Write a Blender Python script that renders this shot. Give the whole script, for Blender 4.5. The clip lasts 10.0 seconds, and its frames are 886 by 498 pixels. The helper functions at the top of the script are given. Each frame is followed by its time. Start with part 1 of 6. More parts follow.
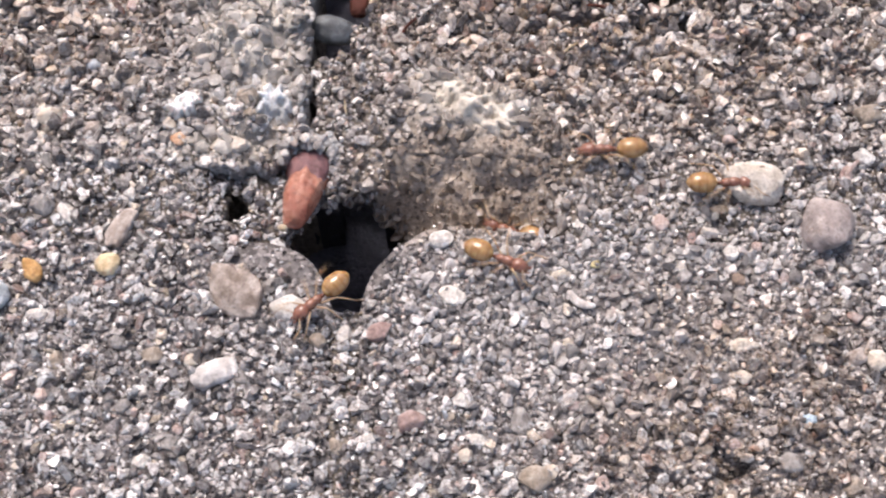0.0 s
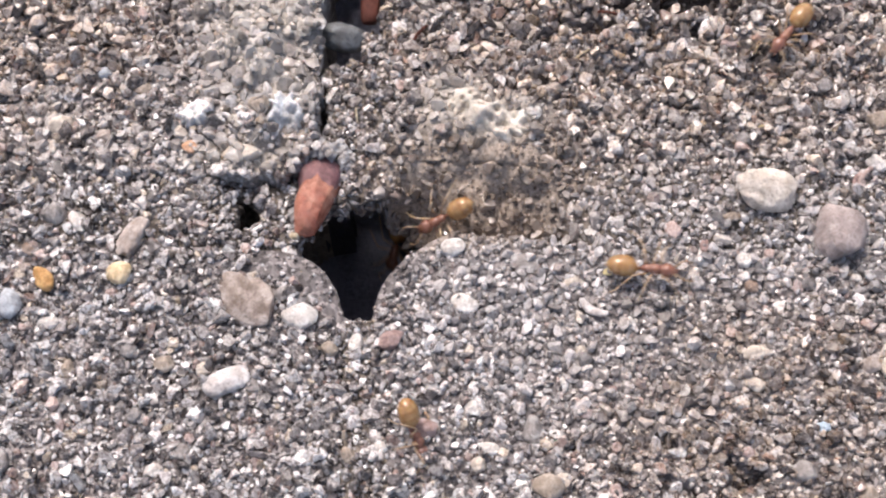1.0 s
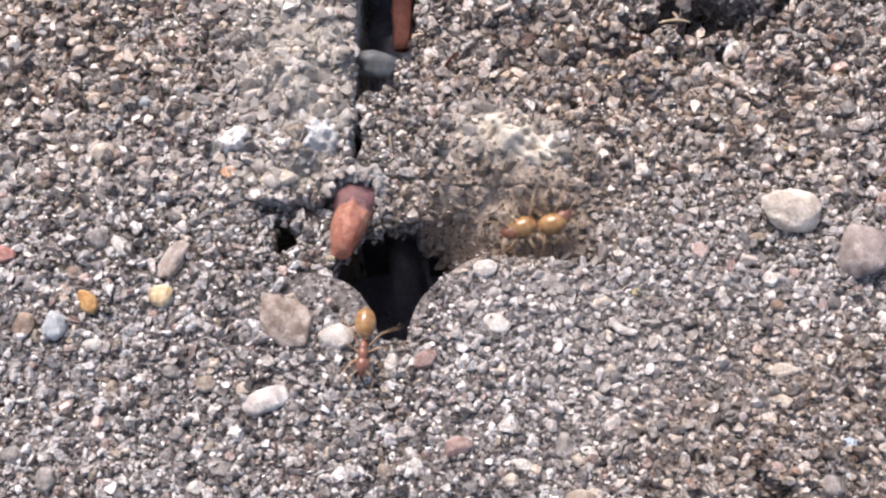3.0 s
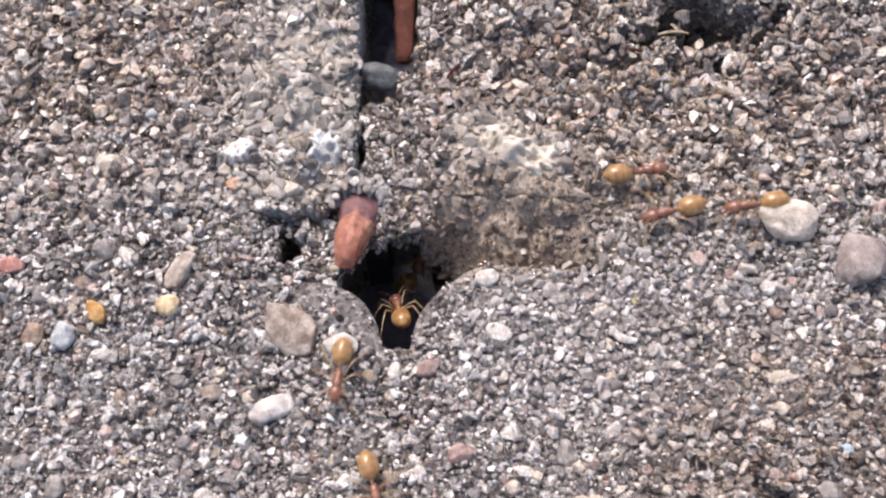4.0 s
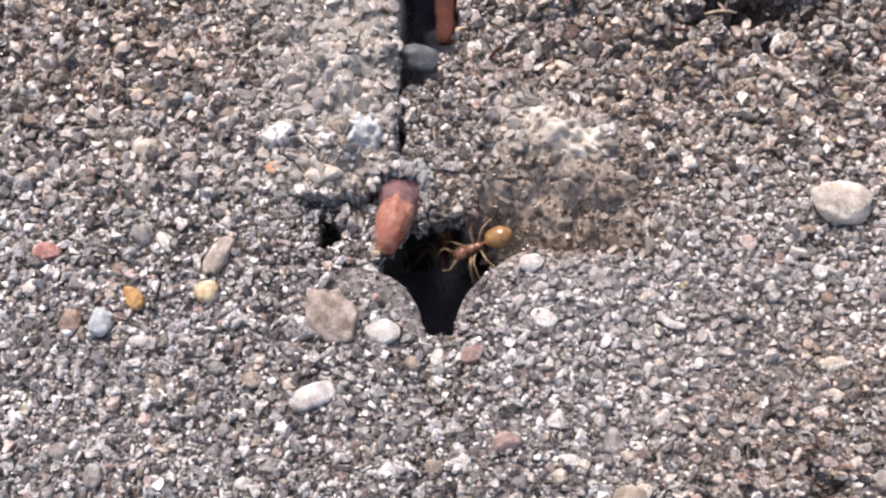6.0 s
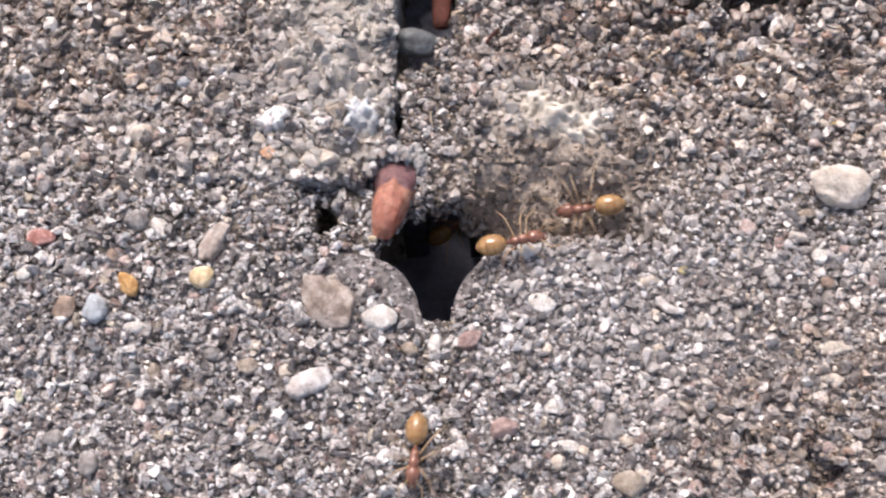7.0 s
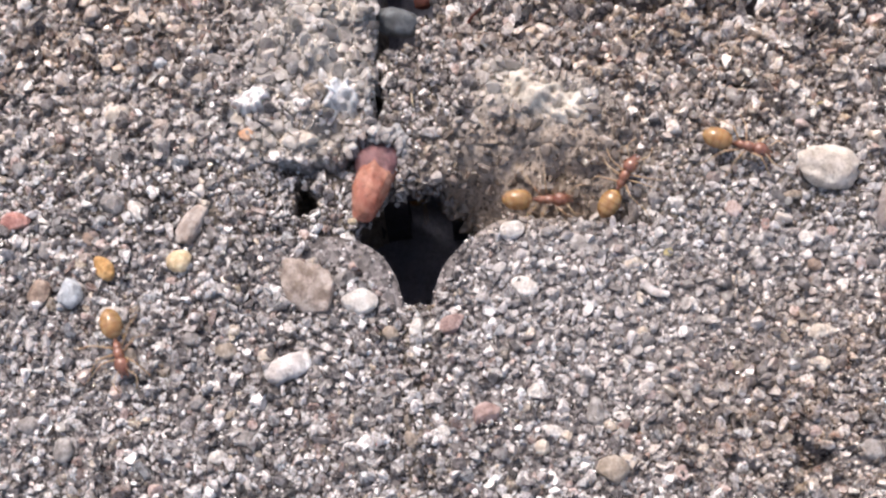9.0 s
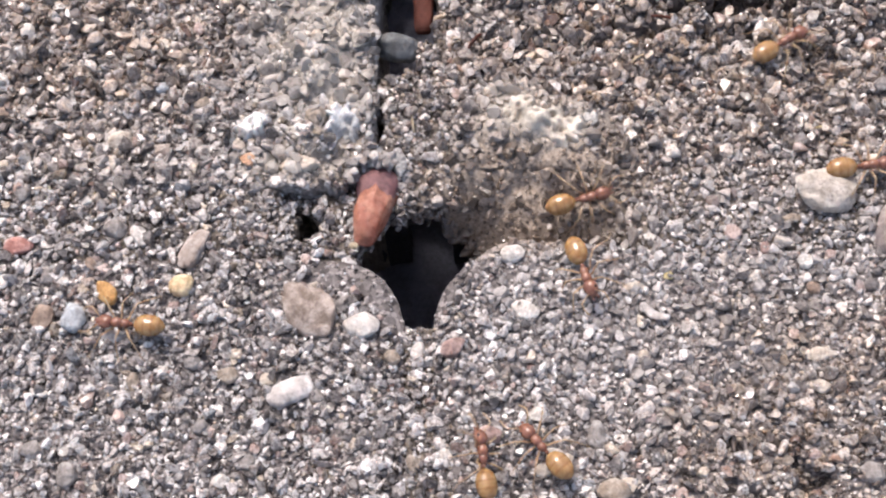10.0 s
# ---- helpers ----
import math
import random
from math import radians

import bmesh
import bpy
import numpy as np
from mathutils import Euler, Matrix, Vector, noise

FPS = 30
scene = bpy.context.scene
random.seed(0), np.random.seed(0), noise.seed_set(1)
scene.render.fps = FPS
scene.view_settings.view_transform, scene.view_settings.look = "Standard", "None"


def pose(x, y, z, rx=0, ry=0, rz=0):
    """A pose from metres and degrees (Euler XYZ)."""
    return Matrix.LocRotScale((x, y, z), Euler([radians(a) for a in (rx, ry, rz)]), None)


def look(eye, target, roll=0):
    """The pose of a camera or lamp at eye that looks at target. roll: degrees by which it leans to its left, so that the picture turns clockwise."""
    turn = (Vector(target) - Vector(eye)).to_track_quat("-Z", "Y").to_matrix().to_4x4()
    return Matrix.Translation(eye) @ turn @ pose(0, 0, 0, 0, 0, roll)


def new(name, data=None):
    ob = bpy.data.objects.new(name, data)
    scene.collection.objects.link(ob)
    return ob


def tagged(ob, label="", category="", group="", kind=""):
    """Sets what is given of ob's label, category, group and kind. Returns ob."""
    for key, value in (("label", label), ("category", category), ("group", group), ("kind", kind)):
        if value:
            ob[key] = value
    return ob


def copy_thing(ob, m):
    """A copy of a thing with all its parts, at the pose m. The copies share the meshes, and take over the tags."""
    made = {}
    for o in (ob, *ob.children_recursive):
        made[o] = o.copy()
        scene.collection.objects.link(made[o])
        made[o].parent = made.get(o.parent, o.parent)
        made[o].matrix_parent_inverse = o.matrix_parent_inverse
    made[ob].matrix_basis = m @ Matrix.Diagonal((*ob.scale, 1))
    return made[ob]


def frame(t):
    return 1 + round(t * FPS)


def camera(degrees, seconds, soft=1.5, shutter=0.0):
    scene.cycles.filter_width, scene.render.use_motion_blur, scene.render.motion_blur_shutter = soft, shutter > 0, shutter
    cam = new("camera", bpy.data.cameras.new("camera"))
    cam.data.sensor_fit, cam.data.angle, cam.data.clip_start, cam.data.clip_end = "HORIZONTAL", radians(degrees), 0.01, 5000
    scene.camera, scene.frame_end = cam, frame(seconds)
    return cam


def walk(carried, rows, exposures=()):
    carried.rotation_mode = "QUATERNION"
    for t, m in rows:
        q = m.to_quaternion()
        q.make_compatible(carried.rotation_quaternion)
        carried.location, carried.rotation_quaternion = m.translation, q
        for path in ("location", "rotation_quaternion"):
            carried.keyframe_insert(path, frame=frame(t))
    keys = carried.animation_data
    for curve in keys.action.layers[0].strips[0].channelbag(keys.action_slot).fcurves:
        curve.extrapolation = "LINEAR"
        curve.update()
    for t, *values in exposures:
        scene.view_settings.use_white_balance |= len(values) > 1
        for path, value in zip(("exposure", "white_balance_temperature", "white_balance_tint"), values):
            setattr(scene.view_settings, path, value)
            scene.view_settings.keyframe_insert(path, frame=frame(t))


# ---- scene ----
cam = camera(34.0, 10.0, soft=2.15, shutter=0.5)
PATH = [
    (0, (0.000000, -0.026897, 0.066573), (0.000000, -0.000675, 0.001671), 0.000),
    (0.2, (-0.000214, -0.026989, 0.066765), (-0.000398, -0.000823, 0.001839), -0.396),
    (0.5, (0.000055, -0.026515, 0.066751), (-0.000003, -0.000284, 0.001852), -0.144),
    (0.8, (-0.000589, -0.026679, 0.066327), (-0.001226, -0.000466, 0.001423), -1.346),
    (1, (-0.000233, -0.026716, 0.066469), (-0.000576, -0.000264, 0.001660), -0.819),
    (1.2, (-0.000211, -0.026660, 0.066263), (-0.000761, -0.000451, 0.001357), -1.288),
    (1.5, (0.000435, -0.027244, 0.066757), (0.000341, -0.001140, 0.001807), -0.433),
    (1.8, (0.000358, -0.027240, 0.067846), (0.000474, -0.000509, 0.003151), -0.037),
    (2, (0.000551, -0.027171, 0.068154), (0.000884, -0.000706, 0.003351), 0.361),
    (2.2, (-0.000152, -0.027322, 0.067921), (0.000399, -0.000206, 0.003388), 0.841),
    (2.5, (0.000282, -0.026872, 0.067680), (0.000273, -0.000054, 0.003021), -0.431),
    (2.6, (-0.000162, -0.026962, 0.067680), (-0.000562, -0.000099, 0.003041), -1.153),
    (2.7, (-0.000423, -0.027049, 0.067814), (-0.001394, 0.000215, 0.003349), -2.305),
    (3.8, (-0.000855, -0.027500, 0.069124), (-0.002590, -0.000310, 0.004644), -3.998),
    (4, (-0.000611, -0.027284, 0.069400), (-0.002232, 0.000046, 0.004976), -3.805),
    (4.2, (-0.000816, -0.027626, 0.068966), (-0.002492, 0.000097, 0.004711), -3.892),
    (4.5, (-0.001075, -0.027102, 0.068378), (-0.003295, 0.000050, 0.003897), -5.058),
    (4.8, (-0.001096, -0.027496, 0.067688), (-0.002900, -0.000857, 0.002981), -4.305),
    (5, (-0.001284, -0.027511, 0.067863), (-0.003351, -0.000653, 0.003254), -4.803),
    (5.2, (-0.001057, -0.027527, 0.068146), (-0.003117, -0.000889, 0.003446), -4.842),
    (5.5, (-0.001232, -0.027627, 0.068640), (-0.003449, -0.000624, 0.004096), -5.084),
    (5.7, (-0.001296, -0.027407, 0.068321), (-0.003862, -0.000305, 0.003831), -5.752),
    (6.8, (-0.002076, -0.027028, 0.067337), (-0.005192, -0.000188, 0.002762), -7.014),
    (7, (-0.001590, -0.027220, 0.067257), (-0.004298, -0.000552, 0.002593), -6.274),
    (7.2, (-0.001420, -0.027290, 0.067387), (-0.004036, -0.000587, 0.002733), -6.125),
    (7.5, (-0.001588, -0.027106, 0.067233), (-0.004281, -0.000427, 0.002572), -6.339),
    (7.8, (-0.001673, -0.027170, 0.066141), (-0.005021, -0.000837, 0.001369), -7.858),
    (8, (-0.002310, -0.026796, 0.065591), (-0.005593, -0.000922, 0.000631), -7.742),
    (8.3, (-0.001757, -0.026615, 0.064952), (-0.004905, -0.000608, 0.000039), -7.492),
    (8.5, (-0.001630, -0.026558, 0.064966), (-0.004112, -0.000600, 0.000004), -6.136),
    (8.8, (-0.001509, -0.026738, 0.065515), (-0.004149, -0.000896, 0.000513), -6.538),
    (9, (-0.001252, -0.027026, 0.066100), (-0.003452, -0.000908, 0.001192), -5.570),
    (9.2, (-0.001266, -0.026750, 0.067052), (-0.003610, -0.000237, 0.002310), -5.832),
    (9.5, (-0.001345, -0.026988, 0.067400), (-0.003746, -0.000291, 0.002735), -5.891),
    (9.8, (-0.001324, -0.026946, 0.067013), (-0.003980, -0.000506, 0.002253), -6.502),
    (9.967, (-0.001306, -0.026964, 0.066560), (-0.003500, 0.000010, 0.001990), -5.520),
    (10, (-0.001304, -0.026966, 0.066530), (-0.003467, 0.000027, 0.001980), -5.464),
]
walk(cam, [(t, look(eye, target, roll)) for t, eye, target, roll in PATH], [(0, 0.82, 6660, 15), (10, 0.82, 6660, 15)])


# ---- world, sun, exposure ----
MM = 0.001
world = bpy.data.worlds.new("overcast_sky")
scene.world = world
world.use_nodes = True
wn = world.node_tree
sky = wn.nodes.new("ShaderNodeTexSky")
sky.sky_type, sky.sun_disc = "NISHITA", False
sky.sun_elevation, sky.sun_rotation = radians(58), radians(-25)
wn.links.new(sky.outputs[0], wn.nodes["Background"].inputs[0])
sky.dust_density, sky.ozone_density = 4.0, 0.4
wn.nodes["Background"].inputs[1].default_value = 0.12
sun = new("sun", bpy.data.lights.new("sun", "SUN"))
sun.data.energy, sun.data.angle, sun.data.color = 2.2, radians(18), (1.0, 0.95, 0.91)
sun.matrix_world = look((-0.26, 0.56, 1.0), (0, 0, 0))


# ---- materials ----
def ramp(nt, fac, stops, mode="LINEAR"):
    node = nt.nodes.new("ShaderNodeValToRGB")
    cr = node.color_ramp
    cr.interpolation = mode
    while len(cr.elements) < len(stops):
        cr.elements.new(0.5)
    for el, (p, c) in zip(cr.elements, stops):
        el.position, el.color = p, (*c, 1)
    nt.links.new(fac, node.inputs[0])
    return node.outputs[0]


def noise_tex(nt, vec, scale, detail=3.0, rough=0.55):
    node = nt.nodes.new("ShaderNodeTexNoise")
    node.inputs["Scale"].default_value = scale
    node.inputs["Detail"].default_value = detail
    node.inputs["Roughness"].default_value = rough
    nt.links.new(vec, node.inputs["Vector"])
    return node.outputs[0]


def mix(nt, a, b, fac, mode="MIX"):
    node = nt.nodes.new("ShaderNodeMix")
    node.data_type, node.blend_type = "RGBA", mode
    for s, v in ((node.inputs[6], a), (node.inputs[7], b), (node.inputs[0], fac)):
        if isinstance(v, (int, float)):
            s.default_value = v
        elif isinstance(v, tuple):
            s.default_value = (*v, 1)
        else:
            nt.links.new(v, s)
    return node.outputs[2]


def base(name, rough=0.6, spec=0.5):
    m = bpy.data.materials.new(name)
    m.use_nodes = True
    nt = m.node_tree
    bsdf = nt.nodes["Principled BSDF"]
    bsdf.inputs["Roughness"].default_value = rough
    bsdf.inputs["Specular IOR Level"].default_value = spec
    tc = nt.nodes.new("ShaderNodeTexCoord")
    return m, nt, bsdf, tc.outputs["Object"]


def relief(nt, bsdf, height, strength, dist):
    b = nt.nodes.new("ShaderNodeBump")
    b.inputs["Strength"].default_value, b.inputs["Distance"].default_value = strength, dist
    nt.links.new(height, b.inputs["Height"])
    nt.links.new(b.outputs[0], bsdf.inputs["Normal"])


def patch(nt, spots, soft=0.5, rim=0.36):
    """A stained or painted-in area: 1 inside the oval spots (x, y, half widths in millimetres), ragged at the rim."""
    geo = nt.nodes.new("ShaderNodeNewGeometry")
    total = None
    for x, y, rx, ry in spots:
        mp = nt.nodes.new("ShaderNodeMapping")
        mp.inputs["Location"].default_value = (-x / rx, -y / ry, 0)
        mp.inputs["Scale"].default_value = (1000 / rx, 1000 / ry, 0)
        nt.links.new(geo.outputs["Position"], mp.inputs["Vector"])
        ln = nt.nodes.new("ShaderNodeVectorMath")
        ln.operation = "LENGTH"
        nt.links.new(mp.outputs[0], ln.inputs[0])
        rg = nt.nodes.new("ShaderNodeMapRange")
        rg.inputs[1].default_value, rg.inputs[2].default_value = 1.0 + soft, 1.0 - soft
        nt.links.new(ln.outputs["Value"], rg.inputs[0])
        if total is None:
            total = rg.outputs[0]
        else:
            mx = nt.nodes.new("ShaderNodeMath")
            mx.operation = "MAXIMUM"
            nt.links.new(total, mx.inputs[0])
            nt.links.new(rg.outputs[0], mx.inputs[1])
            total = mx.outputs[0]
    ragged = ramp(nt, noise_tex(nt, geo.outputs["Position"], 1100, 4, 0.7), [(rim, (0, 0, 0)), (rim + 0.22, (1, 1, 1))])
    ml = nt.nodes.new("ShaderNodeMath")
    ml.operation = "MULTIPLY"
    nt.links.new(total, ml.inputs[0])
    nt.links.new(ragged, ml.inputs[1])
    return ml.outputs[0]


LIME = [(-10.0, 13.0, 3.0, 4.6), (-8.4, 8.8, 1.2, 1.3), (-11.3, 5.4, 2.6, 0.9), (2.0, 7.4, 2.1, 1.2), (0.2, 8.4, 1.6, 1.4)]
EARTH = [(0.9, 3.2, 4.8, 2.4), (1.5, 4.6, 4.9, 1.9)]
DUST = [(0.4, -0.6, 4.2, 1.9), (6.0, -5.0, 6.0, 3.0), (6.0, 0.2, 5.0, 2.6), (14.0, 1.0, 7.0, 3.0), (2.5, -2.5, 3.5, 2.2)]
CLAY = [(1.2, 6.2, 4.4, 2.8), (-9.4, 6.6, 2.6, 2.0)]
# Brown film; the first spot paints in lens vignetting at the upper left.
FILM_AND_VIGNETTE = [(-22.0, 14.0, 9.0, 7.5), (9.0, 12.0, 15.0, 8.0), (14.0, -8.0, 8.0, 6.0)]


def mat_cement(name, dark, pale, crust, stained=True):
    """Weathered cement: fine sandy mottling, broad stains, pale limy patches."""
    m, nt, bsdf, co = base(name, 0.85, 0.2)
    fine = noise_tex(nt, co, 4200, 4, 0.7)
    broad = noise_tex(nt, co, 330, 3)
    c = mix(nt, ramp(nt, fine, [(0.3, dark), (0.72, pale)]), crust, ramp(nt, broad, [(0.52, (0, 0, 0)), (0.7, (0.75, 0.75, 0.75))]))
    if stained:
        # ground-down aggregate in the matrix
        cells = nt.nodes.new("ShaderNodeTexVoronoi")
        cells.inputs["Scale"].default_value = 3700
        nt.links.new(co, cells.inputs["Vector"])
        flecks = ramp(nt, cells.outputs["Color"], [(0.2, tuple(0.8 * v for v in dark)), (0.45, tuple(0.75 * v for v in pale)), (0.62, pale), (0.8, tuple(min(0.75, 2.1 * v) for v in pale))])
        c = mix(nt, c, flecks, 0.6)
        c = mix(nt, c, ramp(nt, fine, [(0.32, (0.16, 0.135, 0.112)), (0.66, (0.46, 0.41, 0.355))]), patch(nt, CLAY, 0.3, 0.16))
        c = mix(nt, c, ramp(nt, fine, [(0.32, (0.13, 0.1, 0.078)), (0.66, (0.5, 0.42, 0.345))]), patch(nt, EARTH, 0.4, 0.2))
        c = mix(nt, c, ramp(nt, fine, [(0.3, (0.27, 0.245, 0.21)), (0.7, (0.62, 0.575, 0.51))]), patch(nt, LIME, 0.5, 0.3))
    nt.links.new(c, bsdf.inputs["Base Color"])
    relief(nt, bsdf, noise_tex(nt, co, 3000, 5, 0.7), 0.9, 0.0002)
    return m


def mat_grain(name, island):
    """Mixed quartz sand: one tint a grain, from smoky grey to milky white, with cream, rose and ochre ones."""
    m, nt, bsdf, co = base(name, 0.3, 0.8)
    src = nt.nodes.new("ShaderNodeNewGeometry" if island else "ShaderNodeObjectInfo")
    rnd = src.outputs["Random Per Island" if island else "Random"]
    tint = ramp(nt, rnd, [(0.0, (0.095, 0.083, 0.08)), (0.13, (0.22, 0.197, 0.188)), (0.27, (0.62, 0.585, 0.56)), (0.4, (0.28, 0.257, 0.245)), (0.5, (0.72, 0.69, 0.665)),
                          (0.6, (0.4, 0.38, 0.368)), (0.68, (0.46, 0.355, 0.315)), (0.72, (0.8, 0.775, 0.75)), (0.79, (0.56, 0.485, 0.39)), (0.825, (0.87, 0.85, 0.83)),
                          (0.9, (0.36, 0.37, 0.378)), (0.93, (0.92, 0.905, 0.89))], "CONSTANT")
    geo = nt.nodes.new("ShaderNodeNewGeometry")
    spots = ramp(nt, noise_tex(nt, geo.outputs["Position"], 6200, 2, 0.6), [(0.42, (0.42, 0.38, 0.37)), (0.5, (1, 1, 1))])
    c = mix(nt, tint, spots, 0.9, "MULTIPLY")
    c = mix(nt, c, (0.62, 0.585, 0.565), ramp(nt, noise_tex(nt, geo.outputs["Position"], 3600, 3, 0.6), [(0.5, (0, 0, 0)), (0.68, (0.6, 0.6, 0.6))]))
    c = mix(nt, c, (0.16, 0.14, 0.135), ramp(nt, noise_tex(nt, geo.outputs["Position"], 2300, 3, 0.6), [(0.56, (0, 0, 0)), (0.72, (0.5, 0.5, 0.5))]))
    c = mix(nt, c, mix(nt, c, (0.78, 0.665, 0.55), 1.0, "MULTIPLY"), patch(nt, FILM_AND_VIGNETTE))
    haze = nt.nodes.new("ShaderNodeMath")
    haze.operation, haze.inputs[1].default_value = "MULTIPLY", 0.5
    nt.links.new(patch(nt, DUST, 0.7, 0.3), haze.inputs[0])
    c = mix(nt, c, (0.58, 0.55, 0.53), haze.outputs[0])
    c = mix(nt, c, (0.27, 0.219, 0.175), patch(nt, EARTH, 0.5, 0.24))
    c = mix(nt, c, (0.57, 0.53, 0.48), patch(nt, LIME, 0.5, 0.27))
    nt.links.new(c, bsdf.inputs["Base Color"])
    m2 = nt.nodes.new("ShaderNodeMath")
    m2.operation = "FRACT"
    m3 = nt.nodes.new("ShaderNodeMath")
    m3.operation, m3.inputs[1].default_value = "MULTIPLY", 17.3
    nt.links.new(rnd, m3.inputs[0])
    nt.links.new(m3.outputs[0], m2.inputs[0])
    rg = nt.nodes.new("ShaderNodeMapRange")
    rg.inputs[3].default_value, rg.inputs[4].default_value = 0.04, 0.34
    nt.links.new(m2.outputs[0], rg.inputs[0])
    nt.links.new(rg.outputs[0], bsdf.inputs["Roughness"])
    # the clearer grains let light through
    clear = nt.nodes.new("ShaderNodeMapRange")
    clear.inputs[1].default_value, clear.inputs[2].default_value = 0.95, 0.45
    clear.inputs[3].default_value, clear.inputs[4].default_value = 0.0, 0.5
    nt.links.new(m2.outputs[0], clear.inputs[0])
    nt.links.new(clear.outputs[0], bsdf.inputs["Transmission Weight"])
    bsdf.inputs["Subsurface Weight"].default_value = 0.9
    bsdf.inputs["Subsurface Radius"].default_value = (1.0, 0.92, 0.88)
    bsdf.inputs["Subsurface Scale"].default_value = 0.00013
    relief(nt, bsdf, noise_tex(nt, co, 6000, 3, 0.6), 0.35, 0.0001)
    return m


STONE = {}


def mat_stone(a, b, rough=0.5, scale=1500):
    """A pebble's own tint a, veined and speckled with b."""
    key = (a, b, rough)
    if key not in STONE:
        m, nt, bsdf, co = base("stone", rough, 0.5)
        big = ramp(nt, noise_tex(nt, co, scale, 4, 0.6), [(0.38, a), (0.68, b)])
        fleck = ramp(nt, noise_tex(nt, co, scale * 4.5, 2, 0.6), [(0.34, (0.45, 0.43, 0.41)), (0.5, (1, 1, 1))])
        veil = ramp(nt, noise_tex(nt, co, scale * 0.6, 3, 0.7), [(0.4, (0.75, 0.72, 0.7)), (0.58, (1.1, 1.1, 1.1))])
        nt.links.new(mix(nt, mix(nt, big, fleck, 0.5, "MULTIPLY"), veil, 0.6, "MULTIPLY"), bsdf.inputs["Base Color"])
        bsdf.inputs["Subsurface Weight"].default_value = 0.4
        bsdf.inputs["Subsurface Radius"].default_value = (1.0, 0.8, 0.7)
        bsdf.inputs["Subsurface Scale"].default_value = 0.0003
        relief(nt, bsdf, noise_tex(nt, co, scale * 2, 6, 0.7), 0.9, 0.0002)
        STONE[key] = m
    return STONE[key]


def mat_chitin(name, a, b, rough, banded=False, trans=0.0):
    """Ant cuticle: thin, glossy and amber; the rings of the rear part darken at their hind rims."""
    m, nt, bsdf, co = base(name, rough, 0.6)
    n = ramp(nt, noise_tex(nt, co, 2600, 3), [(0.35, a), (0.7, b)])
    if banded:
        wave = nt.nodes.new("ShaderNodeTexWave")
        wave.bands_direction = "X"
        wave.inputs["Scale"].default_value, wave.inputs["Distortion"].default_value = 820, 0.6
        nt.links.new(co, wave.inputs["Vector"])
        n = mix(nt, n, (0.16, 0.055, 0.012), ramp(nt, wave.outputs[1], [(0.7, (0, 0, 0)), (0.97, (0.35, 0.35, 0.35))]))
    nt.links.new(n, bsdf.inputs["Base Color"])
    bsdf.inputs["Subsurface Weight"].default_value = trans
    bsdf.inputs["Subsurface Radius"].default_value = (0.0006, 0.0003, 0.0001)
    bsdf.inputs["Subsurface Scale"].default_value = 0.6
    return m


CEMENT = mat_cement("weathered_cement", (0.05, 0.044, 0.043), (0.2, 0.182, 0.177), (0.24, 0.222, 0.215))
PALE_CEMENT = mat_cement("limy_cement", (0.1, 0.092, 0.087), (0.3, 0.28, 0.268), (0.42, 0.398, 0.38))
SOIL = mat_cement("damp_joint_soil", (0.035, 0.03, 0.026), (0.14, 0.12, 0.1), (0.18, 0.155, 0.13))
# Lifted and blued: lens flare over the dark hole is put into this soil.
DEEP = mat_cement("flare_blue_nest_soil", (0.13, 0.135, 0.17), (0.23, 0.24, 0.3), (0.25, 0.26, 0.32), False)
# Darker than the floor: shade inside the hole is put into this colour.
NEST = mat_cement("shaded_nest_soil", (0.05, 0.051, 0.062), (0.09, 0.092, 0.112), (0.1, 0.102, 0.122), False)
GRAIN_EACH = mat_grain("quartz_grain", False)
GRAIN_BED = mat_grain("quartz_sand", True)
CLEAR_GRAIN = mat_stone((0.5, 0.475, 0.46), (0.8, 0.78, 0.76), 0.2, 3000)
WHITE_SKIN = mat_stone((0.7, 0.69, 0.67), (0.9, 0.89, 0.87), 0.8, 1600)
BLUISH_SKIN = mat_stone((0.5, 0.52, 0.53), (0.8, 0.82, 0.83), 0.8, 1300)
LIME_SKIN = mat_stone((0.5, 0.455, 0.385), (0.76, 0.715, 0.64), 0.85, 1300)
SEED = mat_stone((0.3, 0.1, 0.065), (0.52, 0.27, 0.19), 0.25, 750)
SEED_DARK = mat_stone((0.16, 0.07, 0.075), (0.3, 0.16, 0.16), 0.4, 1000)
BARK = mat_stone((0.06, 0.02, 0.015), (0.12, 0.045, 0.033), 0.65, 700)
BARK.node_tree.nodes["Principled BSDF"].inputs["Specular IOR Level"].default_value = 0.12
FIBRE = mat_stone((0.4, 0.33, 0.22), (0.55, 0.47, 0.34), 0.5, 900)
AMBER = mat_chitin("amber_cuticle", (0.27, 0.15, 0.06), (0.4, 0.25, 0.115), 0.2, True, 0.4)
RUST = mat_chitin("rust_cuticle", (0.15, 0.062, 0.042), (0.26, 0.12, 0.078), 0.25, False, 0.25)
LEG = mat_chitin("leg_cuticle", (0.26, 0.17, 0.1), (0.42, 0.3, 0.19), 0.3, False, 0.2)
EYE_BLACK = mat_chitin("eye_cuticle", (0.01, 0.008, 0.007), (0.02, 0.015, 0.012), 0.15)


# ---- the ground's shape, in millimetres ----
TABLES = {}


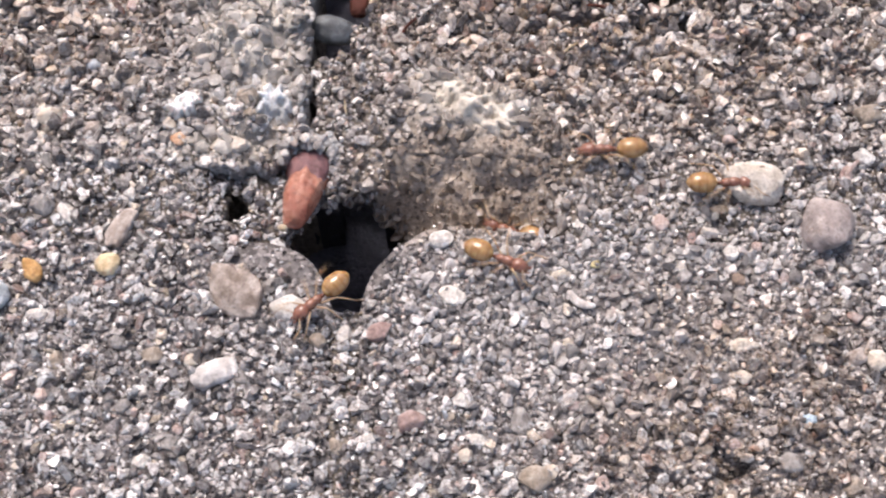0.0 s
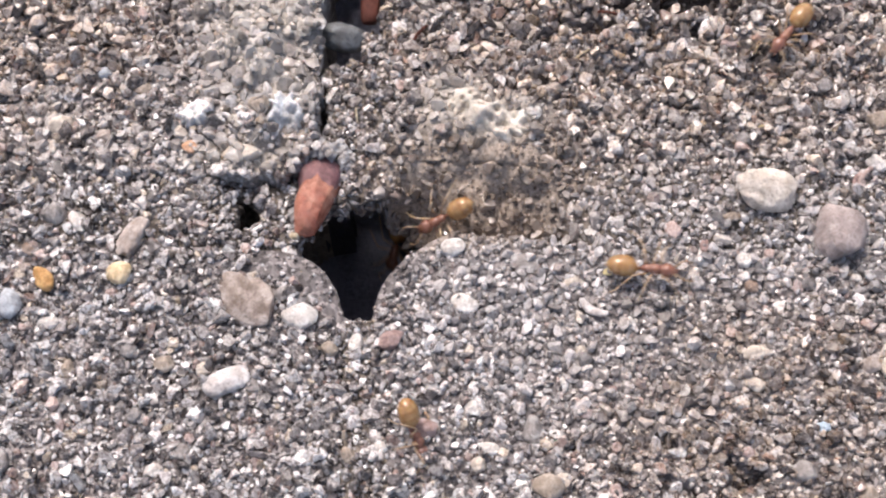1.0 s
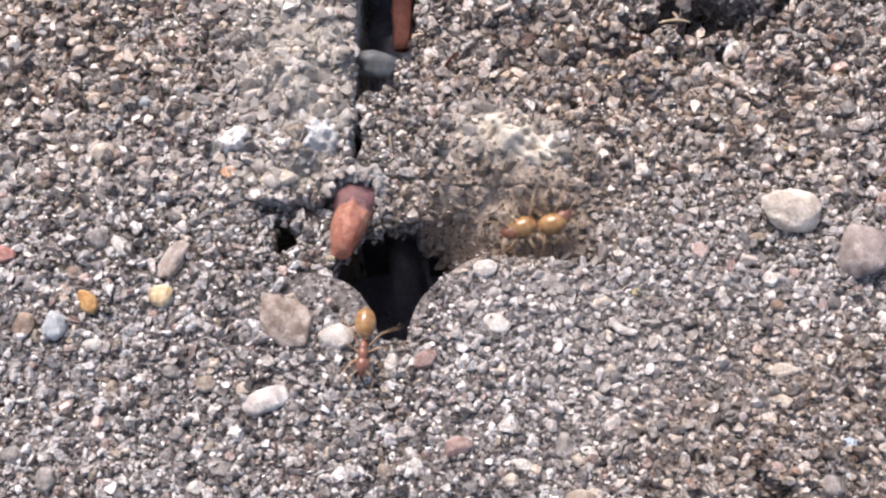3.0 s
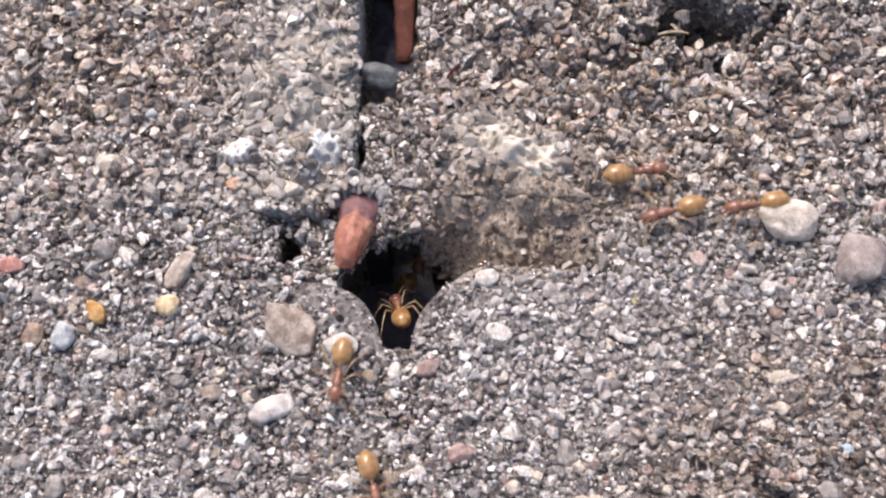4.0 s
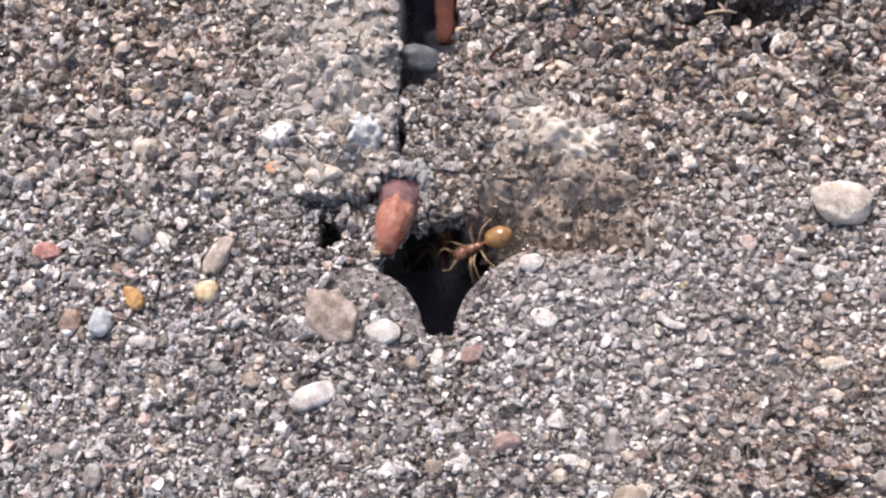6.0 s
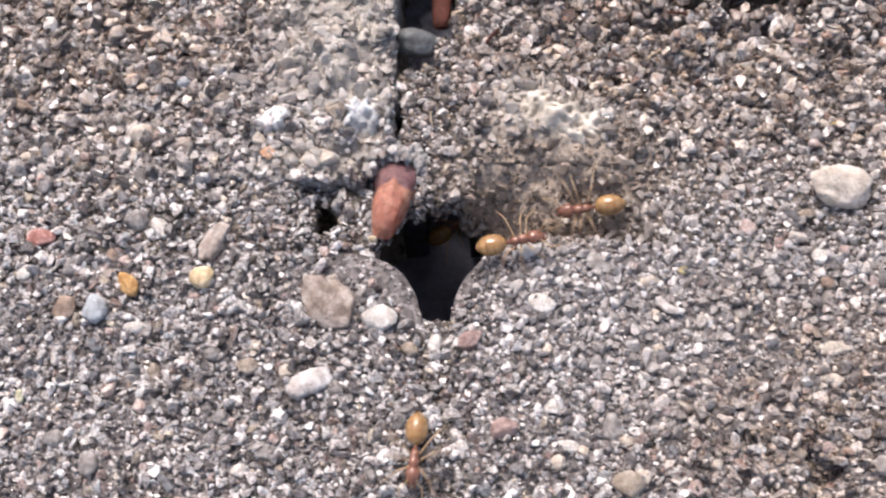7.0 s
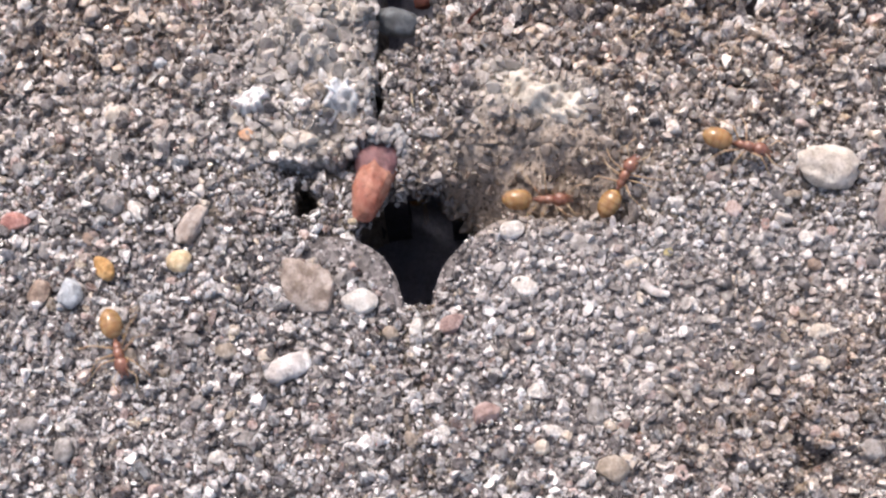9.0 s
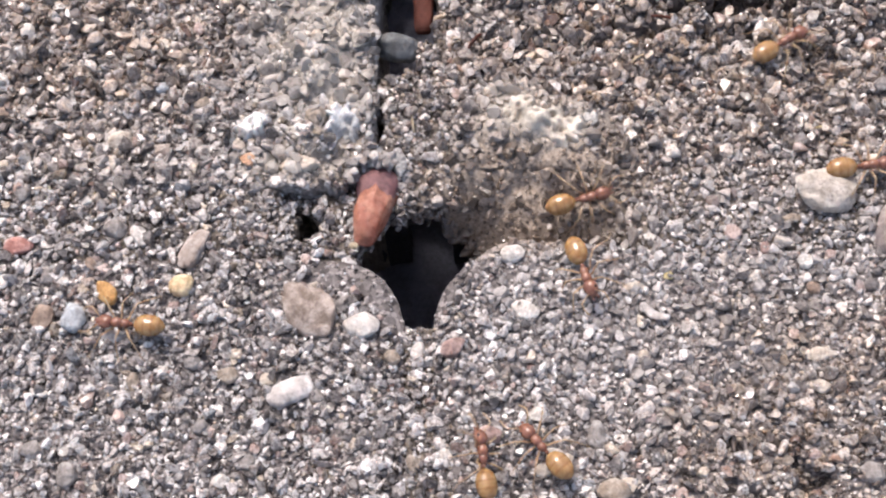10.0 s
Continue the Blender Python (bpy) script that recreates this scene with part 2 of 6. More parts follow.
def value_noise(x, y, pitch, seed):
    if seed not in TABLES:
        TABLES[seed] = np.random.RandomState(seed).rand(64, 64) * 2 - 1
    t = TABLES[seed]
    x, y = np.asarray(x, float) / pitch + 31.7, np.asarray(y, float) / pitch + 17.3
    i, j = np.floor(x).astype(int), np.floor(y).astype(int)
    u, v = x - i, y - j
    u, v = u * u * (3 - 2 * u), v * v * (3 - 2 * v)
    a, b, c, d = t[i % 64, j % 64], t[(i + 1) % 64, j % 64], t[i % 64, (j + 1) % 64], t[(i + 1) % 64, (j + 1) % 64]
    return (a * (1 - u) + b * u) * (1 - v) + (c * (1 - u) + d * u) * v


def crack_x(y):
    return -4.72 - 0.11 * (y + 3.65)


def corner(x, y, code):
    """The worn round corners of the two lower pavers: 1 on the rim, less inside."""
    if code == 0:
        dx, dy, k = (x + 8.9) / 3.38, (y + 3.2) / 3.68, 2.0
    else:
        dx, dy, k = (0.4 - x) / 4.5, (y + 3.4) / 4.7, 1.8
    return (np.clip(dx, 0, None) ** k + np.clip(dy, 0, None) ** k) ** (1 / k)


def lobe(x, y):
    """1 on the smooth cement that shows at those two corners."""
    a = np.clip((corner(x, y, 0) - 0.5) / 0.22, 0, 1) * np.clip((x + 11.0) / 1.2, 0, 1) * np.clip((y + 4.2) / 1.2, 0, 1) * (x < -5.2) * (y < 0.75)
    b = np.clip((corner(x, y, 1) - 0.86) / 0.07, 0, 1) * np.clip((0.6 - x) / 0.8, 0, 1) * np.clip((y + 3.6) / 0.8, 0, 1) * (x > -4.5) * (y < 1.6)
    return np.maximum(a, b)


def regions(x, y):
    """0 lower left paver, 1 lower right, 2 upper left, 3 upper right, 4 joint sand, 5 open gap."""
    x, y = np.asarray(x, float), np.asarray(y, float)
    wx = x + 0.22 * value_noise(x, y, 0.9, 3) + 0.12 * value_noise(x, y, 0.35, 4)
    wy = y + 0.22 * value_noise(x, y, 0.9, 5) + 0.12 * value_noise(x, y, 0.35, 6)
    out = np.full(x.shape, 4)
    sx, sy = x + 0.25 * (wx - x), y + 0.25 * (wy - y)
    # lower pavers, their corners worn round
    top_l = 0.45 + 0.35 * np.clip((-12.0 - sx) / 6, 0, 1)
    out[(sx < crack_x(sy) - 0.1) & (sy < top_l) & (corner(x, y, 0) < 1)] = 0
    top_r = 1.25 - 0.15 * np.clip(sx - 1, 0, 6)
    out[(sx > crack_x(sy) + 0.1) & (sy < top_r) & (corner(x, y, 1) < 1)] = 1
    # upper pavers
    dx, dy = np.clip((wx + 9.3) / 2.4, 0, None), np.clip((6.9 - wy) / 2.6, 0, None)
    out[(0.5 * sx + 0.5 * wx < -6.95 + 0.06 * value_noise(y, x, 0.5, 14)) & (wy + 0.45 * value_noise(x, y, 1.9, 30) > 4.3 - 0.5 * np.clip((-13.0 - sx) / 3, 0, 1)) & (dx ** 2 + dy ** 2 < 1)] = 2
    dx, dy = np.clip((-1.6 - wx) / 1.5, 0, None), np.clip((7.0 - wy) / 1.9, 0, None)
    out[(wx > -3.1) & (wy > 5.1) & (dx ** 2 + dy ** 2 < 1)] = 3
    joint = out == 4
    # gaps in the joint: the nest's mouth, a small pit, the slots along the upper left paver
    mouth = (wx < -2.45 + 0.58 * np.clip(3.4 - wy, 0, 2.6)) & (wy < 3.55) & (wy > -3.2) & (wx > -8.7 + 0.62 * wy)
    pit = ((wx + 10.45) / 0.58) ** 2 + ((wy - 2.5) / 0.72) ** 2 < 1
    pit |= ((wx + 11.0) / 0.35) ** 2 + ((wy - 3.3) / 0.3) ** 2 < 1
    slot = (wx < -6.62) & (sx > -7.3) & (((wy > 6.6) & (wy < 8.9)) | ((wy > 4.8) & (wy < 5.5)))
    gap = (sx > -7.3) & (wx < np.where(wy > 12.9, -3.75, -4.75)) & (wy > 10.9)
    out[joint & (mouth | pit | slot | gap)] = 5
    return out


def broken(x, y):
    """How far the upper right paver's broken lower edge falls away towards the joint; above it the face swells."""
    yy = y + 0.55 * value_noise(x, y, 2.2, 15) + 0.2 * value_noise(x, y, 0.9, 28)
    u = np.clip((5.9 - yy) / 4.7, 0, 1)
    side = np.clip((7.8 - x) / 5.2, 0, 1) * np.clip((x + 3.4) / 0.9, 0, 1)
    swell = 0.75 * np.exp(-(((x - 1.2) / 4.0) ** 4) - ((y - 6.8) / 2.2) ** 4)
    return 4.4 * u ** 2 * side * side * (3 - 2 * side) - swell


def surface(x, y):
    """The height of the ground's face, without the rounding at the pavers' edges."""
    x, y = np.asarray(x, float), np.asarray(y, float)
    r = regions(x, y)
    z = 0.22 * value_noise(x, y, 5.0, 7) + 0.12 * value_noise(x, y, 1.6, 8) + 0.06 * value_noise(x, y, 0.6, 9)
    rough = np.clip((x + 3) / 3, 0, 1) * np.clip((y - 4) / 4, 0, 1)
    z = z + rough * (0.55 * value_noise(x, y, 2.6, 10) + 0.45 * value_noise(x, y, 1.1, 11))
    band = np.clip(1.4 - np.abs(x + 9.3) / 2.4, 0, 1) * (y > 3.6) + 1.1 * np.exp(-((x - 1.2) / 3.8) ** 4 - ((y - 5.6) / 3.2) ** 4)
    z = z + band * (0.3 * value_noise(x, y, 0.8, 16) + 0.2 * value_noise(x, y, 0.42, 17))
    # worn pits in the upper right and lower right pavers
    for cx, cy, cr, cd in ((11.7, 15.4, 3.0, 5.2), (15.0, 15.7, 2.4, 2.6), (6.3, 13.0, 1.2, 2.2), (8.0, 12.9, 1.2, 2.2), (9.0, 14.6, 1.6, 1.8), (4.94, 12.79, 0.7, 0.6), (13.62, -11.03, 1.5, 1.3),
                           (10.31, -11.59, 1.0, 0.7), (-0.50, 14.67, 0.7, 0.7), (14.10, 0.79, 1.2, 0.6)):
        ux, uy = x - cx + 0.9 * cr * value_noise(x, y, 0.9, 18), y - cy + 0.6 * cr * value_noise(x, y, 0.9, 19)
        z = z - cd * np.clip(1 - (ux ** 2 + (uy * 1.7) ** 2) / cr ** 2, 0, 1)
    # the upper right paver's broken lower edge slopes into the joint
    z = np.where((r == 3) | (r == 4), z - broken(x, y), z)
    # the upper left paver stands proud of its neighbours, its lower rim undercut
    z = np.where(r == 2, z + 0.6 * np.clip((x + 14.0) / 2.8, 0, 1) + 0.6 * value_noise(x, y, 1.5, 29) * np.clip((x + 15) / 3, 0, 1), z)
    # sand in the joint lies a little low, lower towards the nest's mouth
    near = np.clip(1 - np.hypot(x + 4.6, (y - 1.0)) / 7.5, 0, 1)
    low = 0.15 + 0.75 * near
    low = low * np.clip((8.0 - x) / 5, 0.1, 1) * np.clip((x + 20) / 8, 0.1, 1) * np.clip((y + 6.0) / 2.4, 0.12, 1)
    low = low * (1 - 0.85 * np.clip((x + 3.0) / 1.2, 0, 1) * np.clip((y - 1.4) / 0.6, 0, 1))
    # beside the mouth it runs down into the nest
    low = low + 2.6 * np.clip((-0.4 - x) / 2.5, 0, 1) ** 1.3 * np.clip((x + 4.0) / 0.5, 0, 1) * np.clip((3.9 - y) / 0.9, 0, 1) * np.clip((y + 2.0) / 1.0, 0, 1)
    low = low + 0.9 * np.clip(1 - (x + 7.0) / 0.7, 0, 1) * (y > 4.5)
    low = low + 0.2 * np.exp(-(((x + 10.0) / 1.5) ** 4) - ((y - 4.1) / 0.6) ** 2)
    return np.where(r == 4, z - low, z)


def place_at(x, y, z=0.0):
    return Vector((x, y, z)) * MM


# ---- parts ----
def part(name, bm, material, parent, label=""):
    """Links a bmesh as one mesh object under a thing or a part."""
    me = bpy.data.meshes.new(name)
    bm.to_mesh(me)
    bm.free()
    for p in me.polygons:
        p.use_smooth = True
    me.materials.append(material)
    ob = new(name, me)
    ob.parent = parent
    return tagged(ob, label)


def mesh_from(name, verts, faces, material, smooth=True):
    """A mesh from arrays of corners and of triangles or quads."""
    me = bpy.data.meshes.new(name)
    n = faces.shape[1]
    me.vertices.add(len(verts))
    me.vertices.foreach_set("co", np.ascontiguousarray(verts, np.float32).ravel())
    me.loops.add(faces.size)
    me.loops.foreach_set("vertex_index", np.ascontiguousarray(faces, np.int32).ravel())
    me.polygons.add(len(faces))
    me.polygons.foreach_set("loop_start", np.arange(0, faces.size, n, dtype=np.int32))
    me.polygons.foreach_set("use_smooth", np.full(len(faces), smooth))
    me.update(calc_edges=True)
    me.validate()
    me.materials.append(material)
    return me


# ---- pavers, joint and nest ----
CELL = 0.16
X0, X1, Y0, Y1 = -34.0, 30.0, -19.0, 23.0
DEPTH = -14.0


def wear(x, y, code):
    """How deep the edges are worn: most round the nest, hardly where the joint is packed flush."""
    near = np.clip(1.35 - np.hypot((x + 5.2) * 0.9, y - 0.3) / 6.5, 0.05, 1)
    upper = 0.8 * np.clip(1 - np.abs(x + 7.0) / 1.5, 0, 1) * (y > 3)
    return 0.42 * (np.maximum(near, upper) if code < 3 else 0.2)


def slab(name, code, material, label):
    """One paver (or the sand of the joint): its worn face, the sides that drop from its edges, and its underside."""
    xs, ys = np.arange(X0, X1 + 1e-6, CELL), np.arange(Y0, Y1 + 1e-6, CELL)
    gx, gy = np.meshgrid(xs, ys, indexing="ij")
    mx, my = gx[:-1, :-1] + CELL / 2, gy[:-1, :-1] + CELL / 2
    cells = REG == code
    # how many cells lie between a corner and the edge
    depth, inner = np.zeros(cells.shape), cells.copy()
    for _ in range(7):
        p = np.pad(inner, 1, constant_values=True)
        inner = inner & p[:-2, 1:-1] & p[2:, 1:-1] & p[1:-1, :-2] & p[1:-1, 2:]
        depth += inner
    pd = np.pad(depth, 1, mode="edge")
    dc = np.minimum.reduce([pd[:-1, :-1], pd[1:, :-1], pd[:-1, 1:], pd[1:, 1:]])
    z = surface_of(code, gx, gy)
    z = z - wear(gx, gy, code) * np.clip(1 - dc / 5, 0, 1) ** 2
    idx = np.arange(gx.size).reshape(gx.shape)
    i, j = np.nonzero(cells)
    quads = np.stack([idx[i, j], idx[i + 1, j], idx[i + 1, j + 1], idx[i, j + 1]], 1)
    top = np.stack([gx.ravel(), gy.ravel(), z.ravel()], 1)
    p = np.pad(cells, 1)
    sides = []
    for di, dj, a, b in ((0, -1, (0, 0), (1, 0)), (1, 0, (1, 0), (1, 1)), (0, 1, (1, 1), (0, 1)), (-1, 0, (0, 1), (0, 0))):
        edge = cells & ~p[1 + di : p.shape[0] - 1 + di, 1 + dj : p.shape[1] - 1 + dj]
        si, sj = np.nonzero(edge)
        sides.append(np.stack([idx[si + a[0], sj + a[1]], idx[si + b[0], sj + b[1]]], 1))
    sides = np.concatenate(sides)
    if code < 2:
        # the rim of the worn corner runs in a clean curve
        cx, cy, side = ((-8.9, -3.2, 1), (0.4, -3.4, -1))[code]
        rim = np.unique(sides)
        rx, ry = top[rim, 0], top[rim, 1]
        d = corner(rx, ry, code)
        on = (d > 0.88) & (d < 1.14) & ((rx - cx) * side > 0) & (ry > cy)
        rim, d = rim[on], d[on]
        d = d * (1 + 0.016 * value_noise(top[rim, 0], top[rim, 1], 0.7, 27))
        top[rim, 0] = cx + (top[rim, 0] - cx) / d
        top[rim, 1] = cy + (top[rim, 1] - cy) / d
    n = len(top)
    rough = value_noise(top[:, 0] * 3, top[:, 1] * 3, 1.0, 12)
    mid = top + np.stack([0.12 * rough, 0.1 * rough, np.full(n, -2.2)], 1)
    low = top.copy()
    low[:, 2] = DEPTH
    if code == 4:
        mid[:, 2] = top[:, 2] - 0.9
        low[:, 2] = top[:, 2] - 1.5
    walls = np.concatenate([np.stack([sides[:, 1], sides[:, 0], sides[:, 0] + n, sides[:, 1] + n], 1),
                            np.stack([sides[:, 1] + n, sides[:, 0] + n, sides[:, 0] + 2 * n, sides[:, 1] + 2 * n], 1)])
    faces = np.concatenate([quads, walls] + ([quads[:, ::-1] + 2 * n] if code == 4 else []))
    verts = np.concatenate([top, mid, low]) * MM
    used = np.unique(faces)
    back = np.zeros(len(verts), int)
    back[used] = np.arange(len(used))
    ob = new(name, mesh_from(name, verts[used], back[faces], material))
    return tagged(ob, label, "paving stone" if code < 4 else "joint sand", kind="structure")


def surface_of(code, gx, gy):
    """The surface as the slab of that code carries it on, also under its edge."""
    z = surface(gx, gy)
    r = regions(gx, gy)
    base_z = 0.22 * value_noise(gx, gy, 5.0, 7) + 0.12 * value_noise(gx, gy, 1.6, 8)
    if code < 3:
        return np.where(r == code, z, base_z)
    slope = broken(gx, gy)
    if code == 3:
        return np.where(r == 3, z, base_z - slope)
    run = 2.6 * np.clip((-0.4 - gx) / 2.5, 0, 1) ** 1.3 * np.clip((gx + 4.0) / 0.5, 0, 1) * np.clip((3.9 - gy) / 0.9, 0, 1) * np.clip((gy + 2.0) / 1.0, 0, 1)
    return np.where(r == 4, z, base_z - 0.5 - slope - run)


_mx, _my = np.meshgrid(np.arange(X0, X1 - CELL / 2, CELL) + CELL / 2, np.arange(Y0, Y1 - CELL / 2, CELL) + CELL / 2, indexing="ij")
REG = regions(_mx, _my)
REG = REG[: int(round((X1 - X0) / CELL)), : int(round((Y1 - Y0) / CELL))]
PAVERS = [
    slab("paver", 0, CEMENT, "grey sandy concrete paver with a worn round corner"),
    slab("paver", 1, CEMENT, "grey sandy concrete paver with a broad worn corner"),
    slab("paver", 2, PALE_CEMENT, "pale weathered concrete paver with a limy edge"),
    slab("paver", 3, CEMENT, "brownish rough concrete paver with a crumbled edge"),
    slab("joint_sand", 4, SOIL, "dark damp sand packed in the paving joint"),
]


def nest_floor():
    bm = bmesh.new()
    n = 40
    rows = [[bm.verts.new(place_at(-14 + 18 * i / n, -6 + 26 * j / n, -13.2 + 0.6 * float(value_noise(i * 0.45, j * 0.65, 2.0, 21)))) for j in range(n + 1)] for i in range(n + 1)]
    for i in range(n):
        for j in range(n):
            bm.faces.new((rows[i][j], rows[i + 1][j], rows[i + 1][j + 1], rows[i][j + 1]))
    # The soil's bluish colour stands in for flare inside the hole.
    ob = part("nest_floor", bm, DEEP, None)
    return tagged(ob, "nest bottom soil with bluish lens flare in its colour", "soil", kind="structure")


def paving_round():
    """The paving goes on round the stretch that is built in detail."""
    bm = bmesh.new()
    w = 20000.0
    for a, b, c, d in ((-w, X0, -w, w), (X1, w, -w, w), (X0, X1, -w, Y0), (X0, X1, Y1, w)):
        vs = [bm.verts.new(place_at(*p, zz)) for zz in (-0.1, DEPTH) for p in ((a, c), (b, c), (b, d), (a, d))]
        bm.faces.new(vs[:4])
        bm.faces.new(vs[7:3:-1])
        for k in range(4):
            bm.faces.new((vs[k], vs[k + 4], vs[(k + 1) % 4 + 4], vs[(k + 1) % 4]))
    ob = part("pavement", bm, CEMENT, None)
    for p in ob.data.polygons:
        p.use_smooth = False
    return tagged(ob, "grey sandy concrete paving all round", "pavement", kind="structure")


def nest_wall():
    """A soil screen added behind the nest's mouth, with a tunnel; blocks stray light."""
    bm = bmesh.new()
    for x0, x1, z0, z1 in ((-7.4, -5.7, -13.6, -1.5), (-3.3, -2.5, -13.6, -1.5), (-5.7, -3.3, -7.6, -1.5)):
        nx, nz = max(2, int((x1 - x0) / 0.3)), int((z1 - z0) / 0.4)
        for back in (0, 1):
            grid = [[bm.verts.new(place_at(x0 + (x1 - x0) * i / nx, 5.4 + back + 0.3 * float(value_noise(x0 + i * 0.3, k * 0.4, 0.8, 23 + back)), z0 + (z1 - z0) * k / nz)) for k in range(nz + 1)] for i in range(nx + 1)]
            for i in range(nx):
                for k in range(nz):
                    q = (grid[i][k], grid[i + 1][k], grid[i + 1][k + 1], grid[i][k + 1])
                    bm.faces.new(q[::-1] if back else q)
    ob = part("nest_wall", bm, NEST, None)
    return tagged(ob, "added soil screen blocking light in the nest, with a tunnel", "soil", kind="structure")


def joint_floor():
    """A soil shelf added deep in the open joint, blocking light above the nest."""
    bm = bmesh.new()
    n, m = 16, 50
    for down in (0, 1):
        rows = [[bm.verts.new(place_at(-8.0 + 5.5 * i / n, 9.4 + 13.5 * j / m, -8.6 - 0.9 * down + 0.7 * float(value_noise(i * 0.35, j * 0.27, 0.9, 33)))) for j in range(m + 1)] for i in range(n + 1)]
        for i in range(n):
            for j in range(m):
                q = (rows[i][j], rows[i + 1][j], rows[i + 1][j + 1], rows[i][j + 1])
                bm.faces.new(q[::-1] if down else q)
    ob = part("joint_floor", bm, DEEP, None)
    return tagged(ob, "added soil shelf blocking light deep in the open joint", "soil", kind="structure")


nest_floor()
nest_wall()
joint_floor()
paving_round()


# ---- pebbles ----
def blob(rng, sub, a, b, c, lump=0.12, angular=0.0, boxy=1.0):
    """A worn stone: a sphere pressed to a, b, c, lumpy, with some faces ground flat; boxy below 1 squares it."""
    bm = bmesh.new()
    bmesh.ops.create_icosphere(bm, subdivisions=sub, radius=1.0)
    off = Vector((rng.uniform(-50, 50), rng.uniform(-50, 50), rng.uniform(-50, 50)))
    cuts = [(Vector((rng.gauss(0, 1), rng.gauss(0, 1), rng.gauss(0, 0.7))).normalized(), rng.uniform(0.62, 0.9)) for _ in range(int(9 * angular) + 2)]
    for v in bm.verts:
        p = Vector([math.copysign(abs(q) ** boxy, q) for q in v.co])
        p *= 1 + lump * (noise.noise(p * 1.1 + off) + 0.45 * noise.noise(p * 2.7 + off) + 0.2 * noise.noise(p * 6.0 + off))
        for n, d in cuts:
            over = p.dot(n) - d
            if over > 0:
                p -= n * over * (0.35 + 0.6 * angular)
        v.co = Vector((p.x * a, p.y * b, p.z * c)) * MM
    return bm


PEBBLES = random.Random(5)


def pebble(x, y, a, b, turn, tone, label, lump=0.15, angular=0.8, sink=0.28, high=0.75, rough=0.5, dz=None, boxy=1.0):
    """A stone of half axes a and b lying in the sand."""
    c = high * min(a, b)
    z = float(surface(x, y)) if dz is None else dz
    me_bm = blob(PEBBLES, 4, a, b, c, lump, angular, boxy)
    ob = part("pebble", me_bm, mat_stone(*tone, rough), None)
    ob.matrix_world = pose(x * MM, y * MM, (z + c * (1 - 2 * sink)) * MM, PEBBLES.uniform(-8, 8), PEBBLES.uniform(-8, 8), turn)
    return tagged(ob, label, "pebble", "pebbles on the paving")


WHITE, CREAM, BEIGE = ((0.56, 0.53, 0.49), (0.78, 0.75, 0.71)), ((0.54, 0.47, 0.39), (0.72, 0.66, 0.58)), ((0.36, 0.3, 0.26), (0.52, 0.46, 0.42))
PALE = ((0.5, 0.465, 0.445), (0.72, 0.69, 0.665))
DUSKY = ((0.3, 0.25, 0.235), (0.46, 0.4, 0.38))
CHALK = ((0.34, 0.315, 0.275), (0.53, 0.5, 0.45))
ROSE = ((0.3, 0.2, 0.18), (0.44, 0.33, 0.3))
DRAB = ((0.2, 0.155, 0.125), (0.44, 0.38, 0.34))
HONEY = ((0.6, 0.45, 0.26), (0.8, 0.67, 0.46))
GREY, DARK, BLUE = ((0.22, 0.2, 0.19), (0.4, 0.38, 0.36)), ((0.1, 0.108, 0.112), (0.2, 0.215, 0.22)), ((0.37, 0.4, 0.43), (0.52, 0.55, 0.57))
TAN, BROWN, PINK = ((0.27, 0.22, 0.17), (0.46, 0.4, 0.34)), ((0.22, 0.155, 0.115), (0.4, 0.31, 0.25)), ((0.4, 0.3, 0.27), (0.6, 0.5, 0.46))
RED, ORANGE, YELLOW = ((0.4, 0.17, 0.14), (0.56, 0.33, 0.29)), ((0.46, 0.24, 0.07), (0.62, 0.4, 0.18)), ((0.45, 0.38, 0.18), (0.62, 0.54, 0.32))
GREEN, SKY = ((0.42, 0.42, 0.28), (0.6, 0.6, 0.46)), ((0.4, 0.52, 0.62), (0.6, 0.7, 0.76))
pebble(-9.95, -2.5, 2.0, 1.2, -60, DRAB, "large brown-grey pebble beside the nest mouth", high=0.5, angular=0.45, lump=0.34, rough=0.6, sink=0.36, boxy=0.75)
pebble(-7.52, -3.20, 0.97, 0.80, -15, WHITE, "round chalky white pebble beside the nest mouth", high=0.7)
pebble(-8.46, -2.00, 0.60, 0.43, 0, GREY, "small dull grey pebble set in the sand")
pebble(-10.90, -6.54, 1.25, 0.71, 22, PALE, "oval milky white pebble lying on the sand", rough=0.45, sink=0.25, angular=0.5, lump=0.12)
pebble(15.49, 3.22, 1.53, 1.14, -15, ((0.5, 0.445, 0.38), (0.7, 0.645, 0.58)), "large cream-white angular pebble lying on the sand", angular=0.6, lump=0.3, sink=0.2)
pebble(19.00, 1.15, 1.42, 1.53, 10, DUSKY, "large smooth pinkish grey translucent pebble on the sand", sink=0.3, rough=0.3, lump=0.2, angular=0.7)
pebble(-5.80, 12.79, 1.24, 0.86, -12, DARK, "smooth dark slate-grey pebble jammed in the open joint", dz=-1.2, sink=0.2, rough=0.45, angular=0.2, lump=0.12, high=1.1)
pebble(-20.13, -1.28, 0.74, 0.45, -45, ORANGE, "small ochre orange pebble set in the sand", angular=0.4, sink=0.1)
pebble(-16.44, -0.98, 0.62, 0.60, 0, HONEY, "round yellowish cream pebble lying on the sand", sink=0.12, angular=0.1)
pebble(-23.27, -2.50, 0.68, 0.71, 0, BROWN, "small brown pebble set in the sand")
pebble(-21.77, -2.58, 0.68, 0.85, -5, BLUE, "small blue-grey pebble set in the sand", sink=0.15)
pebble(-18.84, 1.94, 0.45, 0.77, 30, WHITE, "small milky white quartz pebble set in the sand", angular=0.8)
